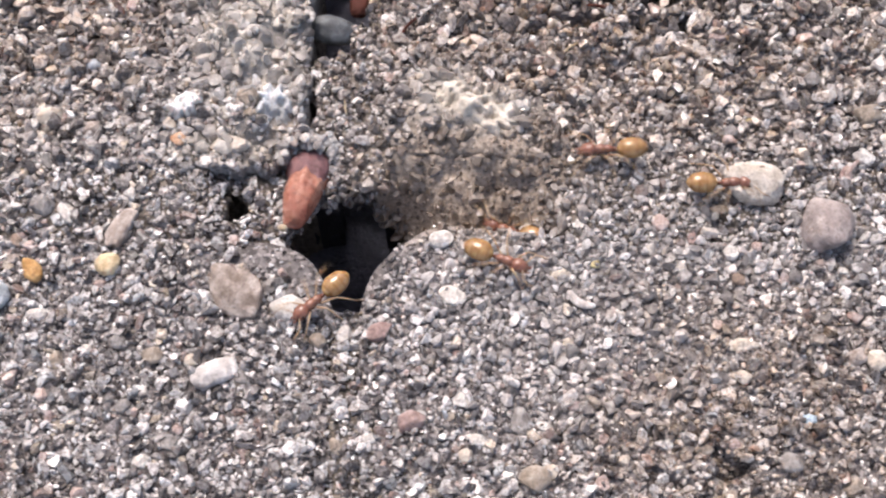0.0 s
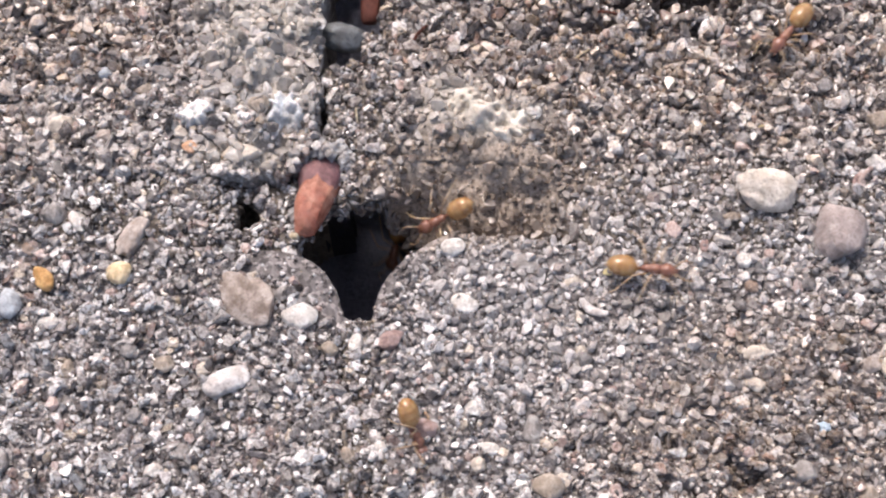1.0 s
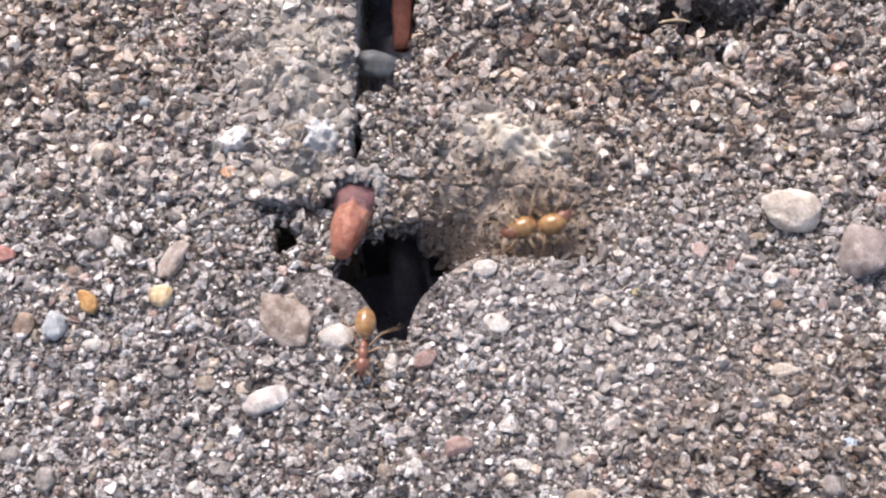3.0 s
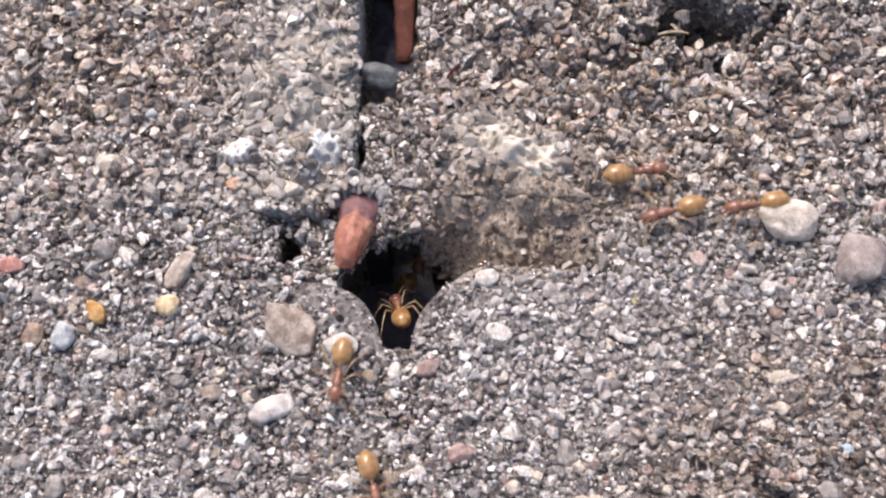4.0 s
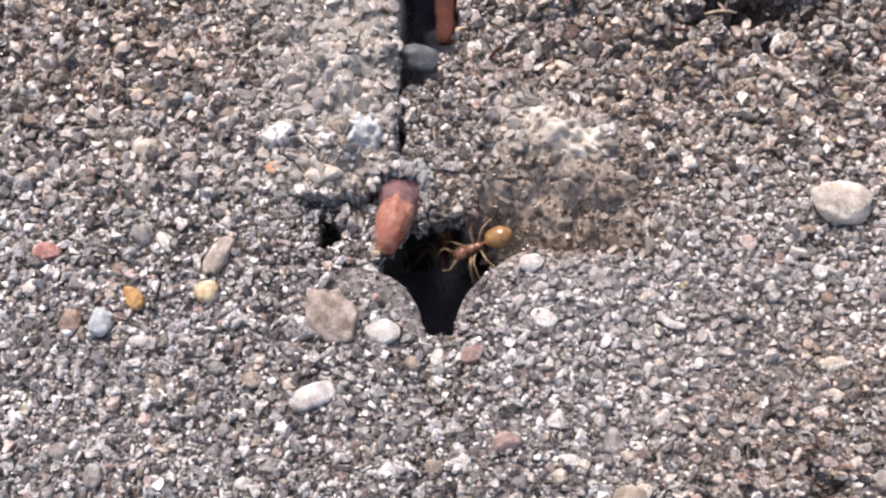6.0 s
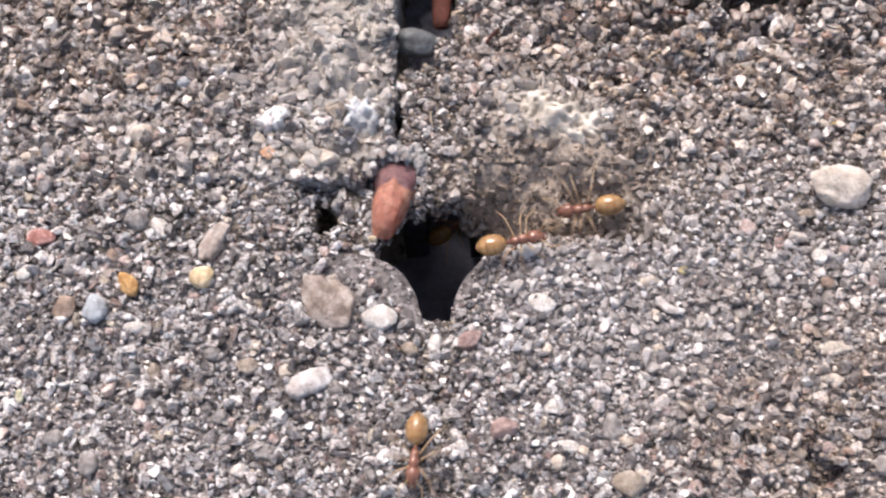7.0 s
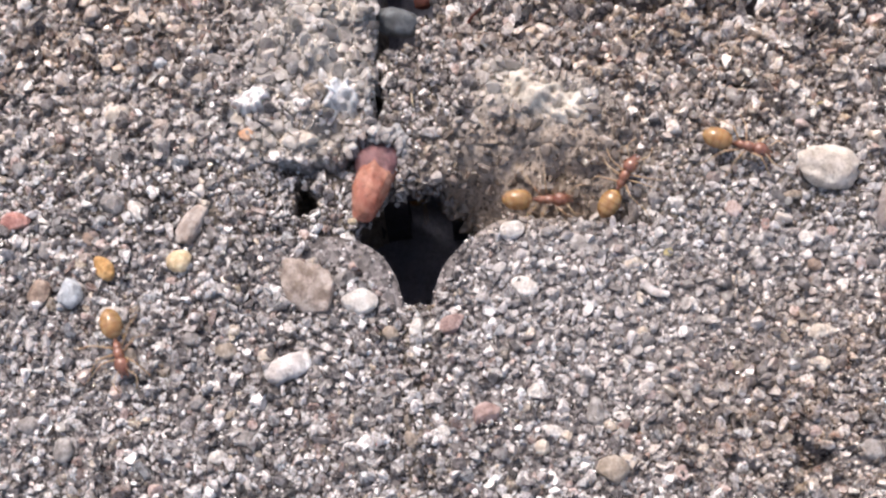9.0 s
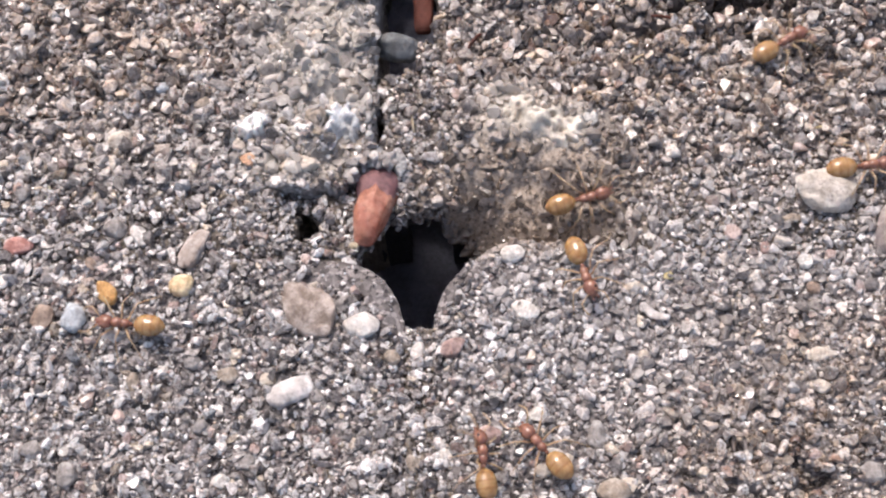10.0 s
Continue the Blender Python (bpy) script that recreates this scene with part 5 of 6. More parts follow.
def motions():
    """The ants' ways, one after another."""
    ways = [
        [(0, 8.54, 4.90, 0.66, -178, 0), (0.1, 7.29, 4.77, 0.59, -173, 0), (0.2, 6.88, 4.29, 0.51, -160, 0), (0.3, 6.63, 3.68, 0.45, -154, 0), (0.4, 5.67, 3.51, 0.12, -159, 0), (0.5, 4.03, 3.72, -0.45, -161, 0), (0.6, 3.10, 3.54, -0.69, -167, 0), (0.7, 2.18, 3.47, -0.87, -168, 0), (0.8, 1.34, 3.25, -0.76, -164, 0), (0.9, 0.59, 3.05, -0.92, -160, 0), (1, -0.27, 2.98, -1.34, -154, 0), (1.1, -0.79, 3.25, -1.46, -166, 0), (1.2, -1.22, 3.22, -1.93, -168, 0), (1.3, -1.64, 3.19, -2.28, -167, 0), (1.4, -2.13, 2.54, -1.01, -171, -2), (1.5, -2.70, 2.35, -1.05, -180, -10), (1.6, -2.69, 2.89, -2.00, -172, -25), (1.7, -2.81, 3.01, -2.63, -154, -40), (1.8, -3.27, 3.19, -3.31, -128, -54), (1.9, -3.65, 3.60, -4.29, -108, -64), (2, -3.55, 4.01, -5.44, -101, -70), (2.1, -3.65, 4.82, -7.05, -98, -70), (2.2, -3.82, 5.66, -8.50, -99, -70), (2.5, -5.00, 5.00, -9.50, -110, -70), (2.9, -5.20, 11.96, -11.50, -110, -60), (10, -5.20, 11.96, -11.50, -110, -60)],
        [(0, 13.77, 3.11, 0.51, 1, 0), (0.1, 14.08, 2.87, 0.51, -10, 0), (0.2, 14.91, 2.45, 0.53, -18, 0), (0.3, 15.92, 1.97, 0.61, -18, 0), (0.4, 16.92, 1.80, 0.61, -18, 0), (0.5, 18.09, 1.91, 0.55, -22, 0), (0.6, 18.56, 1.45, 0.55, -21, 0), (0.7, 19.34, 1.04, 0.47, -22, 0), (0.8, 20.44, 0.56, 0.37, -21, 0), (1.2, 26.37, 1.87, 0.51, -10, 0), (10, 26.37, 1.87, 0.51, -10, 0)],
        [(0, 3.91, 1.84, -1.73, 163, 0), (0.1, 3.07, 2.03, -1.83, 174, 0), (0.2, 2.38, 1.98, -1.81, 179, 0), (0.3, 1.90, 1.93, -1.88, 179, 0), (0.4, 1.32, 1.98, -1.86, 184, 0), (0.5, 0.67, 2.14, -1.83, 193, 0), (0.6, -0.38, 2.10, -2.48, 201, -20), (0.9, -2.35, 2.53, -5.95, 242, -45), (1.3, -4.60, 11.48, -11.50, 260, -60), (10, -4.60, 11.48, -11.50, 260, -60)],
        [(0, 2.66, -0.88, 0.63, -26, 0), (0.1, 3.06, -1.05, 0.70, -19, 0), (0.2, 3.55, -1.37, 0.70, -8, 0), (0.3, 4.03, -1.74, 0.67, 8, 0), (0.4, 4.32, -1.71, 0.68, 16, 0), (0.5, 4.56, -1.11, 0.66, 19, 0), (0.6, 5.24, -1.14, 0.63, 16, 0), (0.7, 5.82, -1.11, 0.63, 15, 0), (0.8, 6.50, -1.09, 0.60, 11, 0), (0.9, 7.59, -1.19, 0.60, 4, 0), (1, 9.02, -1.07, 0.55, -7, 0), (1.1, 10.12, -0.60, 0.48, 0, 0), (1.2, 11.18, -0.22, 0.43, 8, 0), (1.3, 12.30, 0.29, 0.45, 18, 0), (1.4, 13.15, 0.74, 0.43, 25, 0), (1.5, 13.88, 1.02, 0.08, 27, 0), (1.6, 14.53, 1.37, 0.35, 21, 0), (1.7, 14.90, 1.49, 0.48, 19, 0), (1.8, 14.97, 1.59, 0.51, 19, 0), (1.9, 15.47, 1.71, 0.61, 18, 0), (2, 16.82, 1.78, 0.59, 17, 0), (2.1, 17.20, 2.08, 0.57, 19, 0), (2.2, 18.15, 2.73, 0.55, 21, 0), (2.3, 19.29, 3.20, 0.47, 20, 0), (2.4, 19.87, 3.45, 0.39, 18, 0), (2.5, 19.92, 3.73, 0.40, 17, 0), (2.6, 19.88, 3.75, 0.39, 14, 0), (2.7, 20.04, 3.91, 0.39, 17, 0), (3.2, 25.37, 5.34, 0.53, 15, 0), (10, 25.37, 5.34, 0.53, 15, 0)],
        [(0, -5.85, -2.88, 0.50, -138, 0), (0.1, -6.18, -3.22, 0.53, -130, 0), (0.2, -6.27, -3.79, 0.53, -119, 0), (0.3, -6.11, -4.46, 0.61, -106, 0), (0.4, -5.92, -4.83, 0.62, -88, 0), (0.5, -5.83, -4.88, 0.62, -63, 0), (0.6, -5.45, -6.07, 0.57, -67, 0), (0.7, -4.95, -7.16, 0.47, -69, 0), (0.8, -4.31, -8.12, 0.45, -67, 0), (0.9, -3.49, -8.77, 0.46, -57, 0), (1, -2.51, -9.00, 0.49, -44, 0), (1.1, -1.97, -9.23, 0.50, -36, 0), (1.2, -0.94, -9.82, 0.49, -30, 0), (1.3, 0.42, -10.28, 0.29, -24, 0), (1.4, 1.73, -10.63, 0.32, -17, 0), (1.5, 3.13, -11.22, 0.41, -16, 0), (1.6, 4.80, -10.84, 0.55, -3, 0), (1.7, 6.07, -10.41, 0.74, 8, 0), (1.8, 6.65, -9.45, 0.73, 22, 0), (1.9, 7.24, -8.07, 0.67, 38, 0), (2, 8.63, -6.71, 0.53, 45, 0), (2.1, 9.52, -5.97, 0.42, 38, 0), (2.2, 10.85, -4.93, 0.34, 31, 0), (2.3, 12.13, -4.04, 0.40, 28, 0), (2.4, 13.25, -3.31, 0.50, 30, 0), (2.5, 14.78, -2.19, 0.32, 34, 0), (2.6, 16.54, -1.22, 0.37, 24, 0), (2.7, 17.67, -0.59, 0.50, 23, 0), (3.2, 24.91, 1.90, 0.43, 15, 0), (10, 24.91, 1.90, 0.43, 15, 0)],
        [(0, 28.00, -4.00, 0.20, 120, 0), (2.3, 23.59, -3.49, 0.43, 137, 0), (2.5, 22.44, -1.98, 0.31, 103, 0), (2.7, 22.44, -0.11, 0.29, 49, 0), (3.1, 28.00, 4.00, 0.20, 60, 0), (10, 28.00, 4.00, 0.20, 60, 0)],
        [(0, 22.00, 20.00, 0.20, -120, 0), (0.9, 18.35, 13.50, 0.70, -121, 0), (1, 17.52, 12.29, 0.53, -128, 0), (1.1, 16.67, 11.90, 0.61, -129, 0), (1.2, 16.01, 11.40, 0.37, -133, 0), (1.3, 15.58, 11.17, 0.30, -143, 0), (1.4, 14.95, 11.18, 0.29, -158, 0), (1.5, 13.85, 10.94, 0.43, -171, 0), (1.6, 13.79, 10.98, 0.42, -164, 0), (1.7, 13.10, 10.48, 0.24, -150, 0), (1.8, 11.37, 9.42, 0.23, -140, 0), (1.9, 9.82, 8.39, 0.42, -136, 0), (2, 9.34, 7.73, 0.43, -138, 0), (2.1, 8.16, 6.28, 0.82, -133, 0), (2.2, 7.09, 5.26, 0.59, -132, 0), (2.3, 5.98, 4.23, 0.36, -140, 0), (2.4, 4.81, 3.63, -0.24, -152, 0), (2.5, 4.04, 3.57, -0.51, -161, 0), (2.6, 3.88, 3.73, -0.48, -157, 0), (2.7, 3.91, 3.81, -0.43, -163, 0), (3.2, 0.81, 2.91, -0.98, -169, 0), (3.8, -2.72, 4.28, -3.06, -152, -15), (3.9, -2.81, 4.64, -4.33, -141, -31), (4, -3.26, 5.23, -6.80, -124, -50), (4.4, -5.00, 11.80, -11.50, -110, -60), (10, -5.00, 11.80, -11.50, -110, -60)],
        [(0, -5.40, 12.12, -11.50, -90, 40), (1, -5.40, 12.12, -11.50, -90, 40), (1.8, -5.00, 4.60, -9.00, -90, 40), (2.1, -5.29, 1.84, -8.50, -76, 35), (2.5, -5.39, 1.46, -7.48, -72, 40), (2.6, -5.37, 0.26, -5.10, -79, 40), (2.7, -5.44, -1.07, -2.60, -85, 30), (2.9, -5.63, -2.95, 0.52, -90, 10), (3, -6.08, -3.70, 0.52, -93, 0), (3.4, -6.56, -6.42, 0.59, -86, 0), (3.8, -6.73, -8.80, 0.54, -83, 0), (3.9, -6.12, -9.59, 0.63, -77, 0), (4, -5.71, -10.53, 0.63, -75, 0), (4.1, -5.73, -11.41, 0.55, -73, 0), (4.5, -5.50, -17.00, 0.20, -80, 0), (10, -5.50, -17.00, 0.20, -80, 0)],
        [(0, -5.00, 11.80, -11.50, -90, 40), (2.5, -5.00, 11.80, -11.50, -90, 40), (3.3, -5.00, 4.60, -9.00, -90, 40), (3.5, -5.58, -0.18, -2.55, -96, 40), (3.8, -6.54, -3.01, 0.52, -102, 0), (3.9, -7.01, -3.92, 0.52, -99, 0), (4, -7.45, -4.78, 0.65, -98, 0), (4.1, -7.88, -5.82, 0.65, -93, 0), (4.2, -7.66, -6.73, 0.62, -90, 0), (4.3, -7.38, -7.74, 0.55, -83, 0), (4.4, -6.98, -9.14, 0.58, -75, 0), (4.5, -6.18, -10.66, 0.64, -74, 0), (4.6, -5.46, -12.20, 0.55, -73, 0), (5, -5.00, -17.00, 0.20, -80, 0), (10, -5.00, -17.00, 0.20, -80, 0)],
        [(0, -4.40, 11.00, -11.50, -90, 30), (2.5, -4.40, 11.00, -11.50, -90, 30), (3.3, -4.60, 4.60, -9.00, -60, 30), (3.467, -4.80, 2.81, -7.25, -4, 8), (3.633, -5.01, 1.02, -5.49, 53, -13), (3.8, -5.21, -0.78, -3.74, 109, -35), (4, -4.70, -0.41, -3.74, 104, -40), (4.1, -5.05, -0.27, -3.78, 92, -40), (4.2, -5.00, -0.10, -3.99, 87, -38), (4.4, -4.68, 0.23, -4.72, 83, -25), (4.5, -3.86, 0.95, -6.12, 76, 0), (4.7, -3.69, 0.45, -6.80, 75, 0), (4.9, -3.63, 0.22, -7.14, 77, -20), (5.2, -3.92, 0.42, -7.65, 80, -20), (5.5, -4.62, 1.67, -7.65, 80, -30), (5.7, -4.45, 1.56, -7.65, 77, -30), (6.2, -4.40, 11.00, -11.50, 100, -50), (10, -4.40, 11.00, -11.50, 100, -50)],
        [(0, -4.00, 11.00, -11.50, 0, 30), (1.4, -4.00, 11.00, -11.50, 0, 30), (2.2, -4.00, 4.60, -9.00, 0, 35), (2.4, -0.61, 3.62, -4.97, 9, 28), (2.5, 1.02, 2.42, -1.42, 13, 15), (2.6, 1.02, 2.63, -1.20, 12, 9), (2.7, 1.17, 2.83, -1.06, 13, 0), (3.2, 4.26, 3.74, -0.38, 13, 0), (3.8, 7.04, 4.57, 0.55, 15, 0), (3.9, 7.32, 5.25, 0.61, 14, 0), (4, 7.70, 5.83, 0.71, 8, 0), (4.1, 7.92, 5.89, 0.74, 7, 0), (4.2, 8.45, 5.91, 0.73, -3, 0), (4.3, 9.05, 5.97, 0.63, -15, 0), (4.4, 9.90, 5.93, 0.46, -13, 0), (4.5, 11.37, 5.62, 0.29, -5, 0), (4.6, 12.45, 5.39, 0.31, -11, 0), (4.7, 13.15, 5.06, 0.44, -17, 0), (4.9, 14.10, 5.01, 0.56, -16, 0), (5, 15.38, 5.28, 0.52, -10, 0), (5.1, 16.75, 4.88, 0.65, -7, 0), (5.2, 17.90, 4.58, 0.73, -2, 0), (5.4, 19.19, 4.78, 0.63, 2, 0), (5.9, 25.37, 5.34, 0.53, 5, 0), (10, 25.37, 5.34, 0.53, 5, 0)],
        [(0, 29.00, 6.00, 0.20, 190, 0), (1.9, 29.00, 6.00, 0.20, 190, 0), (2.7, 27.00, 5.50, 0.20, 190, 0), (3.2, 18.33, 4.21, 0.71, 188, 0), (3.8, 10.38, 3.80, 0.43, 181, 0), (3.9, 10.19, 3.92, 0.46, 189, 0), (4, 9.64, 3.72, 0.49, 195, 0), (4.1, 8.46, 3.35, 0.62, 189, 0), (4.2, 7.38, 3.14, 0.59, 187, 0), (4.3, 6.10, 3.04, 0.18, 190, 0), (4.4, 5.00, 2.96, -0.41, 193, 0), (4.5, 4.59, 2.72, -0.77, 195, 0), (4.6, 3.49, 2.49, -1.32, 191, 0), (4.7, 2.02, 2.17, -1.59, 188, 0), (4.9, 0.39, 1.21, -0.03, 189, 0), (5, -0.58, 2.16, -2.67, 196, 0), (5.1, -0.90, 2.20, -2.96, 198, 0), (5.2, -1.41, 0.49, 0.70, 201, 0), (5.5, -2.17, 1.86, -3.74, 218, -25), (5.7, -3.58, 2.51, -5.10, 226, -40), (6.1, -4.20, 11.16, -11.50, 230, -60), (10, -4.20, 11.16, -11.50, 230, -60)],
        [(0, 30.00, 5.00, 0.20, 190, 0), (2.4, 30.00, 5.00, 0.20, 190, 0), (3.2, 27.50, 5.50, 0.20, 190, 0), (3.8, 16.88, 4.21, 0.65, 199, 0), (3.9, 15.60, 4.10, 0.65, 194, 0), (4, 13.89, 3.97, 0.56, 188, 0), (4.1, 13.08, 3.69, 0.49, 186, 0), (4.2, 12.26, 3.63, 0.41, 185, 0), (4.3, 11.15, 3.54, 0.37, 186, 0), (4.4, 9.60, 3.23, 0.47, 190, 0), (4.5, 8.07, 2.87, 0.60, 195, 0), (4.6, 6.73, 2.50, 0.37, 197, 0), (4.7, 5.63, 2.33, -0.24, 198, 0), (4.9, 4.86, 2.33, -0.78, 196, 0), (5, 4.44, 2.37, -1.03, 196, 0), (5.1, 3.92, 2.52, -1.23, 192, 0), (5.2, 2.77, 2.48, -1.41, 189, 0), (5.4, 1.31, 2.34, -1.48, 190, 0), (5.5, 0.19, 2.22, -1.90, 192, 0), (5.7, -0.78, 2.70, -2.21, 195, 0), (6.1, -3.20, 2.46, -2.72, 202, -20), (6.4, -5.20, 3.50, -5.95, 239, -40), (6.8, -4.60, 11.48, -11.50, 240, -60), (10, -4.60, 11.48, -11.50, 240, -60)],
        [(0, -3.60, 11.32, -11.50, 60, 30), (3.2, -3.60, 11.32, -11.50, 60, 30), (4, -4.00, 4.60, -9.00, 50, 30), (4.2, -0.61, 3.79, -0.71, 84, 25), (4.4, -0.76, 4.51, 0.04, 99, 6), (4.5, -1.01, 5.49, 0.73, 107, 0), (4.6, -1.07, 6.17, 1.00, 102, 0), (4.7, -1.48, 7.11, 1.23, 100, 0), (4.9, -2.01, 8.68, 0.78, 105, 0), (5, -2.29, 9.53, 0.73, 118, 0), (5.1, -2.56, 10.53, 0.60, 118, 0), (5.2, -3.02, 11.18, 0.56, 116, 0), (5.3, -3.62, 11.91, 0.41, 113, 0), (5.5, -4.19, 12.67, 0.41, 110, 0), (5.7, -4.98, 14.20, 0.22, 112, 0), (6.2, -3.50, 20.50, 0.20, 100, 0), (10, -3.50, 20.50, 0.20, 100, 0)],
        [(0, 29.00, 7.00, 0.20, 190, 0), (5.1, 29.00, 7.00, 0.20, 190, 0), (5.9, 23.89, 5.85, 0.51, 190, 0), (6.3, 11.44, 3.66, 0.40, 192, 0), (6.8, 4.85, 3.35, -0.33, 172, 0), (6.9, 4.07, 3.30, -0.70, 178, 0), (7, 3.16, 3.15, -0.88, 187, 0), (7.1, 3.03, 3.12, -0.90, 184, 0), (7.2, 2.92, 3.25, -0.91, 179, 0), (7.3, 2.44, 3.54, -0.85, 180, 0), (7.4, 1.44, 3.76, -0.44, 180, 0), (7.5, 0.14, 4.01, -0.38, 176, 0), (7.6, -1.32, 3.94, -0.69, 188, 0), (7.7, -2.15, 3.75, -1.47, 208, 0), (7.8, -2.50, 3.28, -2.07, 234, 0), (7.9, -2.69, 2.36, -1.48, 258, -9), (8, -2.69, 1.63, -1.10, 274, -35), (8.2, -2.35, 2.01, -2.55, 268, -40), (8.4, -2.28, 2.24, -4.42, 245, -45), (8.9, -4.00, 11.00, -11.50, 240, -60), (10, -4.00, 11.00, -11.50, 240, -60)],
        [(0, -3.40, 11.48, -11.50, 20, 30), (5.6, -3.40, 11.48, -11.50, 20, 30), (6.4, -4.00, 4.60, -9.00, 20, 30), (6.8, -1.98, 1.93, -2.55, 19, 20), (7, -0.96, 0.31, 0.70, 7, 10), (7.2, -0.40, 2.06, -2.48, 9, 0), (7.5, -0.03, 2.20, -2.12, 11, 0), (7.6, 0.26, 2.42, -1.64, 12, 0), (7.7, 0.89, 2.46, -1.37, 12, 0), (7.8, 1.67, 2.56, -1.31, 19, 0), (7.9, 2.20, 3.00, -1.15, 34, 0), (8, 2.47, 3.53, -0.89, 43, 0), (8.1, 3.07, 3.54, -0.71, 42, 0), (8.2, 3.57, 3.65, -0.55, 35, 0), (8.3, 4.22, 3.85, -0.29, 22, 0), (8.4, 5.31, 3.94, 0.11, 10, 0), (8.5, 6.69, 3.85, 0.47, 1, 0), (8.6, 7.88, 4.30, 0.69, 1, 0), (8.7, 9.20, 4.57, 0.57, -4, 0), (8.8, 10.27, 4.60, 0.42, -12, 0), (8.9, 10.79, 4.58, 0.37, -17, 0), (9, 11.07, 4.54, 0.35, -18, 0), (9.1, 11.88, 4.82, 0.36, -7, 0), (9.2, 12.38, 5.04, 0.34, -2, 0), (9.3, 12.56, 5.09, 0.36, -5, 0), (9.4, 12.77, 5.04, 0.39, -9, 0), (9.5, 13.22, 4.80, 0.51, -10, 0), (9.6, 14.30, 4.37, 0.58, -17, 0), (9.7, 15.10, 3.95, 0.63, -11, 0), (9.8, 15.91, 3.88, 0.65, 1, 0), (10, 17.17, 4.27, 0.69, 6, 0)],
        [(0, -3.00, 11.80, -11.50, 20, 30), (6.3, -3.00, 11.80, -11.50, 20, 30), (7.1, -4.00, 4.60, -9.00, 20, 30), (7.4, -2.61, 2.85, -6.80, 16, 25), (7.5, -2.37, 2.73, -5.78, 19, 20), (7.6, -1.80, 2.66, -4.52, 15, 12), (7.7, -1.35, 0.62, 0.72, 12, 4), (7.8, -0.69, 1.00, -0.19, 9, 0), (7.9, 0.36, 0.65, 0.53, 3, 0), (8, 1.47, 0.53, 0.54, -5, 0), (8.1, 2.81, -0.25, 0.60, -8, 0), (8.2, 3.77, -0.42, 0.70, -5, 0), (8.3, 3.82, -0.02, 0.66, 1, 0), (8.4, 3.64, 0.70, -0.06, 9, 0), (8.5, 4.04, 1.64, -1.88, 19, 0), (8.6, 4.41, 2.03, -1.22, 37, 0), (8.7, 4.65, 2.22, -0.98, 49, 0), (8.8, 4.94, 2.30, -0.75, 52, 0), (8.9, 5.29, 2.48, -0.42, 52, 0), (9, 5.50, 2.68, -0.19, 54, 0), (9.1, 5.96, 3.21, 0.18, 53, 0), (9.2, 6.86, 4.08, 0.52, 53, 0), (9.3, 7.66, 5.40, 0.64, 57, 0), (9.4, 8.16, 6.61, 0.80, 66, 0), (9.5, 8.87, 7.40, 0.57, 75, 0), (9.6, 9.88, 8.45, 0.45, 67, 0), (9.7, 10.69, 9.42, 0.22, 55, 0), (9.8, 11.87, 10.42, 0.07, 42, 0), (10, 14.04, 11.62, 0.18, 31, 0)],
        [(0, -24.00, 26.00, 0.20, -90, 0), (6.1, -24.00, 26.00, 0.20, -90, 0), (6.9, -24.00, 20.00, 0.20, -90, 0), (7.5, -23.49, 13.90, 0.49, -80, 0), (7.7, -23.72, 10.37, 0.48, -79, 0), (7.9, -23.77, 7.64, 0.31, -80, 0), (8, -23.61, 5.77, 0.44, -82, 0), (8.1, -22.99, 4.29, 0.45, -76, 0), (8.2, -22.69, 2.92, 0.46, -75, 0), (8.3, -22.61, 1.62, 0.58, -80, 0), (8.4, -22.47, 0.71, 0.64, -81, 0), (8.5, -22.22, 0.29, 0.63, -76, 0), (8.7, -21.16, -0.76, 0.61, -64, 0), (9, -19.09, -5.26, 0.44, -72, 0), (9.2, -18.80, -5.21, 0.44, -78, 0), (9.5, -18.38, -5.84, 0.52, -76, 0), (9.6, -18.13, -5.48, 0.52, -88, 0), (9.65, -18.25, -4.87, 0.51, -119, 0), (9.7, -18.59, -4.22, 0.50, -157, 0), (9.8, -18.77, -3.69, 0.53, -180, 0), (10, -18.63, -3.18, 0.49, -187, 0)],
        [(0, -4.90, 11.72, -11.50, -90, 40), (5.2, -4.90, 11.72, -11.50, -90, 40), (6, -4.90, 4.60, -9.00, -90, 40), (6.3, -4.26, -2.57, -0.80, -88, 35), (6.5, -4.52, -4.90, 0.50, -94, 0), (6.8, -5.47, -7.51, 0.48, -99, 0), (6.9, -5.49, -8.97, 0.52, -96, 0), (7, -5.65, -10.03, 0.64, -95, 0), (7.1, -5.72, -11.16, 0.58, -90, 0), (7.2, -5.72, -12.22, 0.56, -88, 0), (7.3, -5.69, -13.03, 0.56, -88, 0), (7.8, -5.00, -17.00, 0.20, -90, 0), (10, -5.00, -17.00, 0.20, -90, 0)],
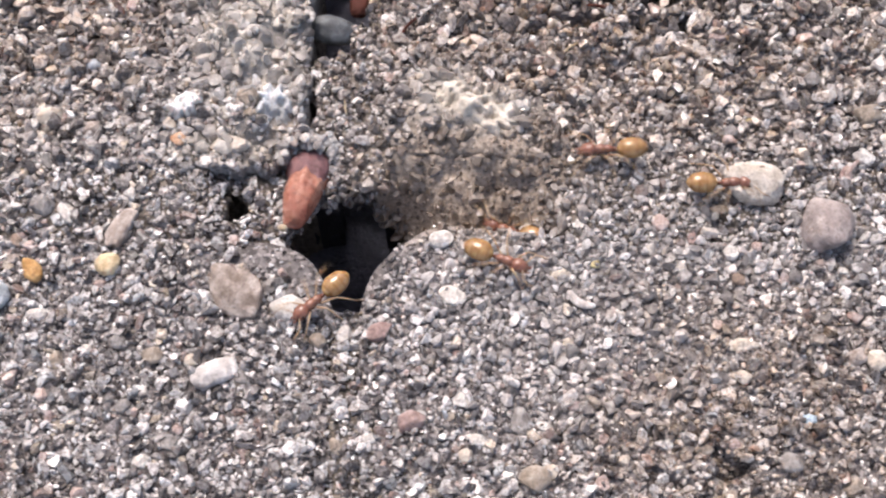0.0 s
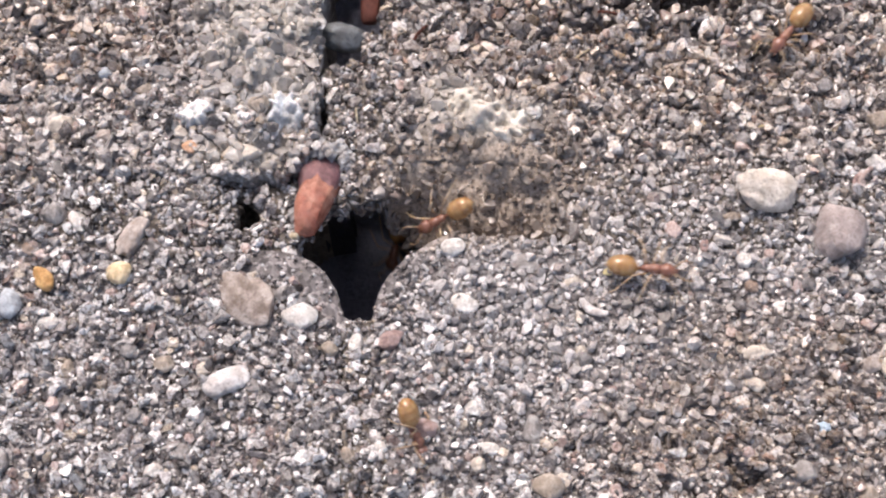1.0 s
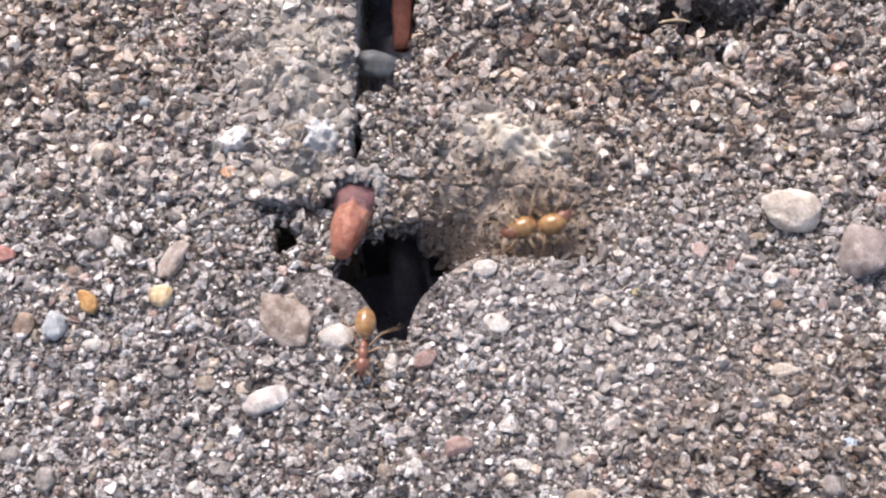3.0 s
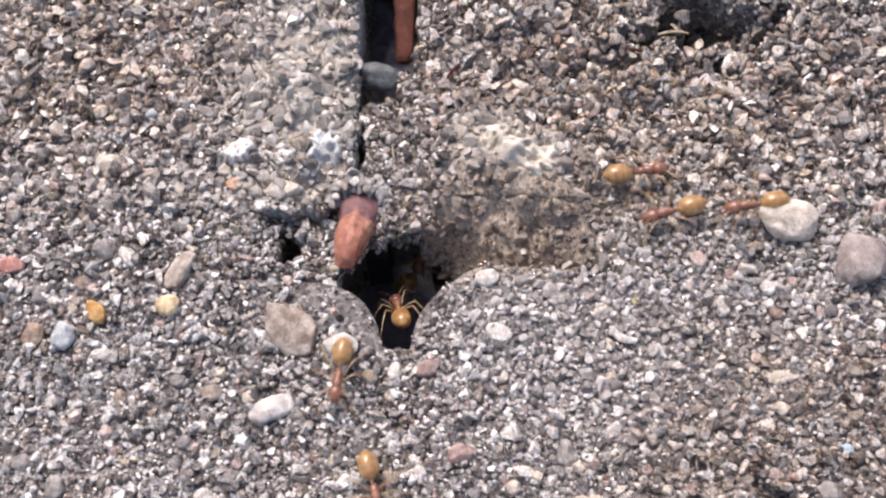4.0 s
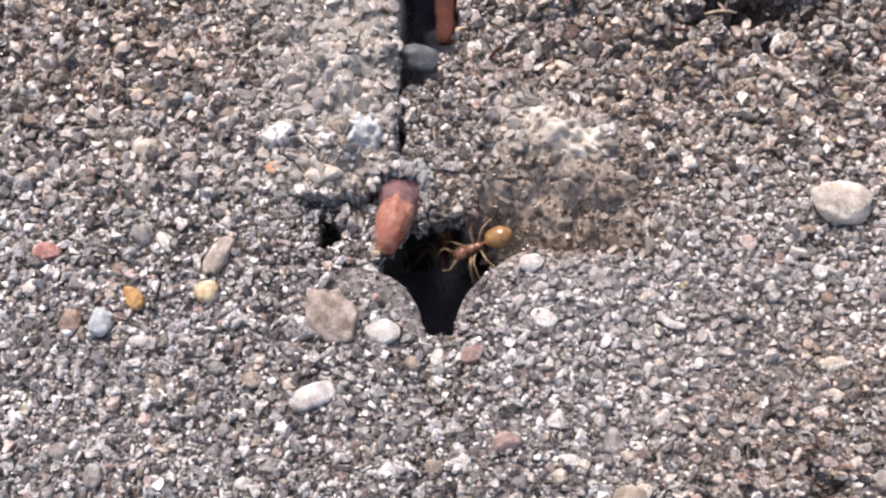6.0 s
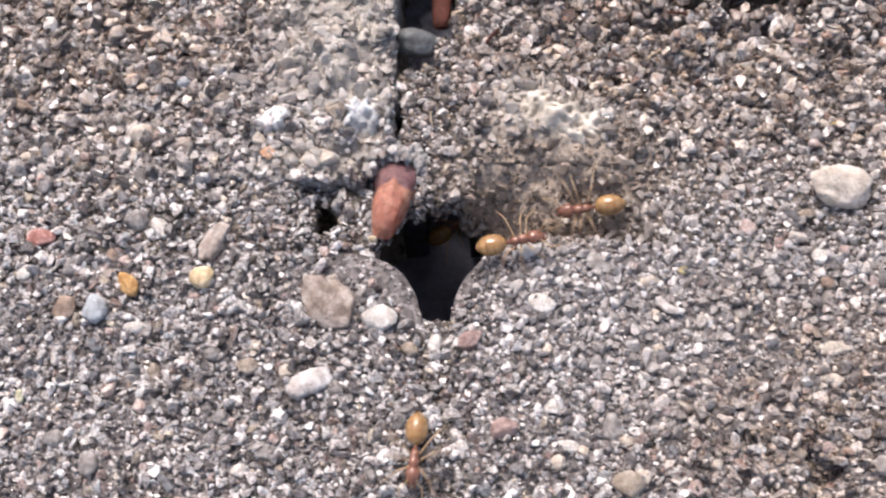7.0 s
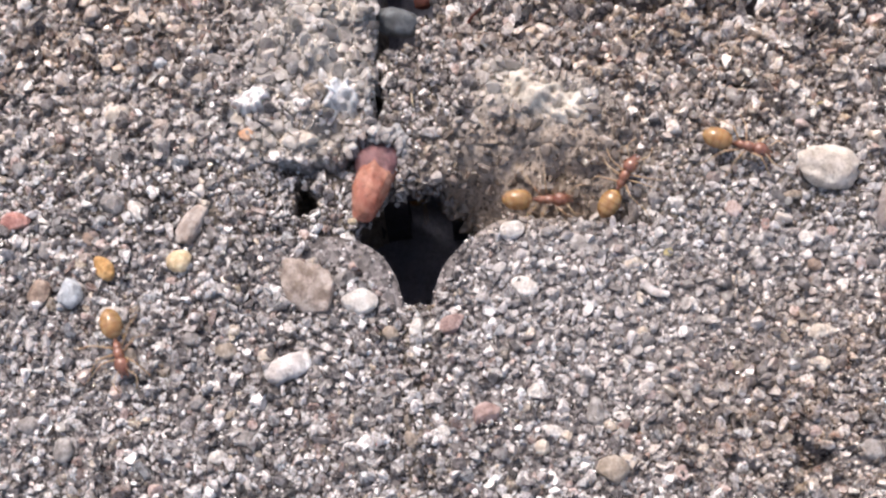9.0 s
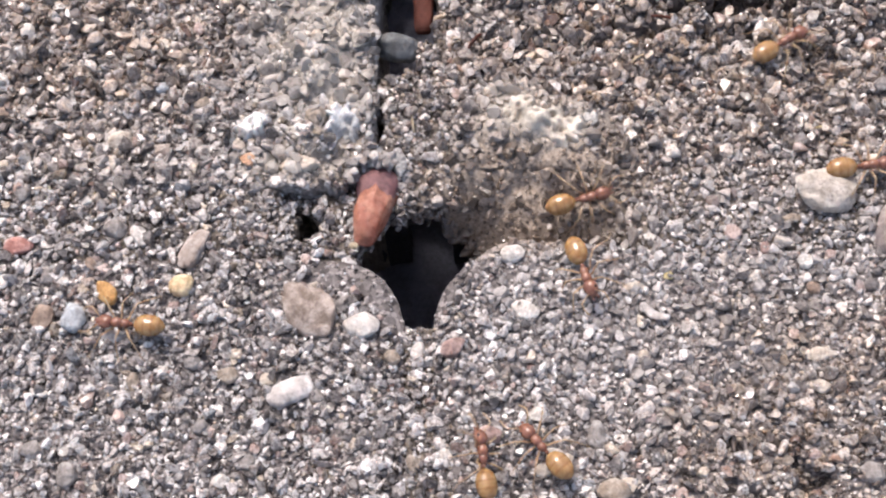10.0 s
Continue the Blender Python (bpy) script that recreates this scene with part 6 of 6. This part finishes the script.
        [(0, 9.00, -20.00, 0.20, 140, 0), (8, 9.00, -20.00, 0.20, 140, 0), (8.8, 7.00, -18.00, 0.20, 140, 0), (9.3, 3.08, -11.62, 0.39, 140, 0), (9.4, 2.54, -11.01, 0.34, 142, 0), (9.5, 1.62, -10.34, 0.33, 138, 0), (9.6, 1.46, -10.05, 0.33, 134, 0), (9.7, 1.32, -9.91, 0.30, 133, 0), (9.8, 1.21, -9.79, 0.30, 134, 0), (10, 1.20, -9.79, 0.32, 131, 0)],
        [(0, 4.00, -20.00, 0.20, 100, 0), (8.4, 4.00, -20.00, 0.20, 100, 0), (9.2, 3.00, -18.00, 0.20, 100, 0), (9.6, -0.47, -12.52, 0.37, 93, 0), (9.7, -0.77, -11.74, 0.38, 97, 0), (9.8, -1.34, -11.14, 0.45, 100, 0), (10, -2.22, -10.39, 0.58, 100, 0)],
        [(0, -4.00, 11.00, -11.50, 10, 30), (7.8, -4.00, 11.00, -11.50, 10, 30), (8.6, -4.00, 4.60, -9.00, 10, 30), (8.8, -1.87, 3.34, -4.90, 13, 18), (8.9, -0.14, 2.65, -1.67, 9, 5), (9, 1.19, 2.73, -1.12, -1, 0), (9.2, 2.41, 2.72, -1.27, -3, 0), (9.3, 3.41, 2.61, -1.25, -3, 0), (9.4, 4.04, 2.54, -1.15, -3, 0), (9.5, 4.44, 2.27, -1.08, -3, 0), (9.6, 4.58, 2.05, -1.09, -16, 0), (9.7, 4.32, 1.71, -1.51, -41, 0), (9.8, 3.75, 0.10, 0.66, -62, 0), (10, 3.58, -0.72, 0.72, -72, 0)],
        [(0, -4.40, 11.32, -11.50, 20, 30), (8.4, -4.40, 11.32, -11.50, 20, 30), (9.2, -4.00, 4.60, -9.00, 10, 30), (9.3, -1.86, 3.25, -4.12, 10, 18), (9.4, -0.49, 2.69, -1.91, 8, 5), (9.5, 0.30, 2.63, -1.41, 4, 0), (9.6, 0.82, 2.98, -0.91, 9, 0), (9.7, 1.34, 3.31, -0.74, 11, 0), (9.8, 2.09, 3.59, -0.74, 12, 0), (10, 3.28, 3.76, -0.51, 14, 0)],
    ]
    ants = [PROTO] + [copy_thing(PROTO, pose(0, 0, 0)) for _ in ways[1:]]
    for ant, rows in zip(ants, ways):
        place_path(ant, rows)


motions()
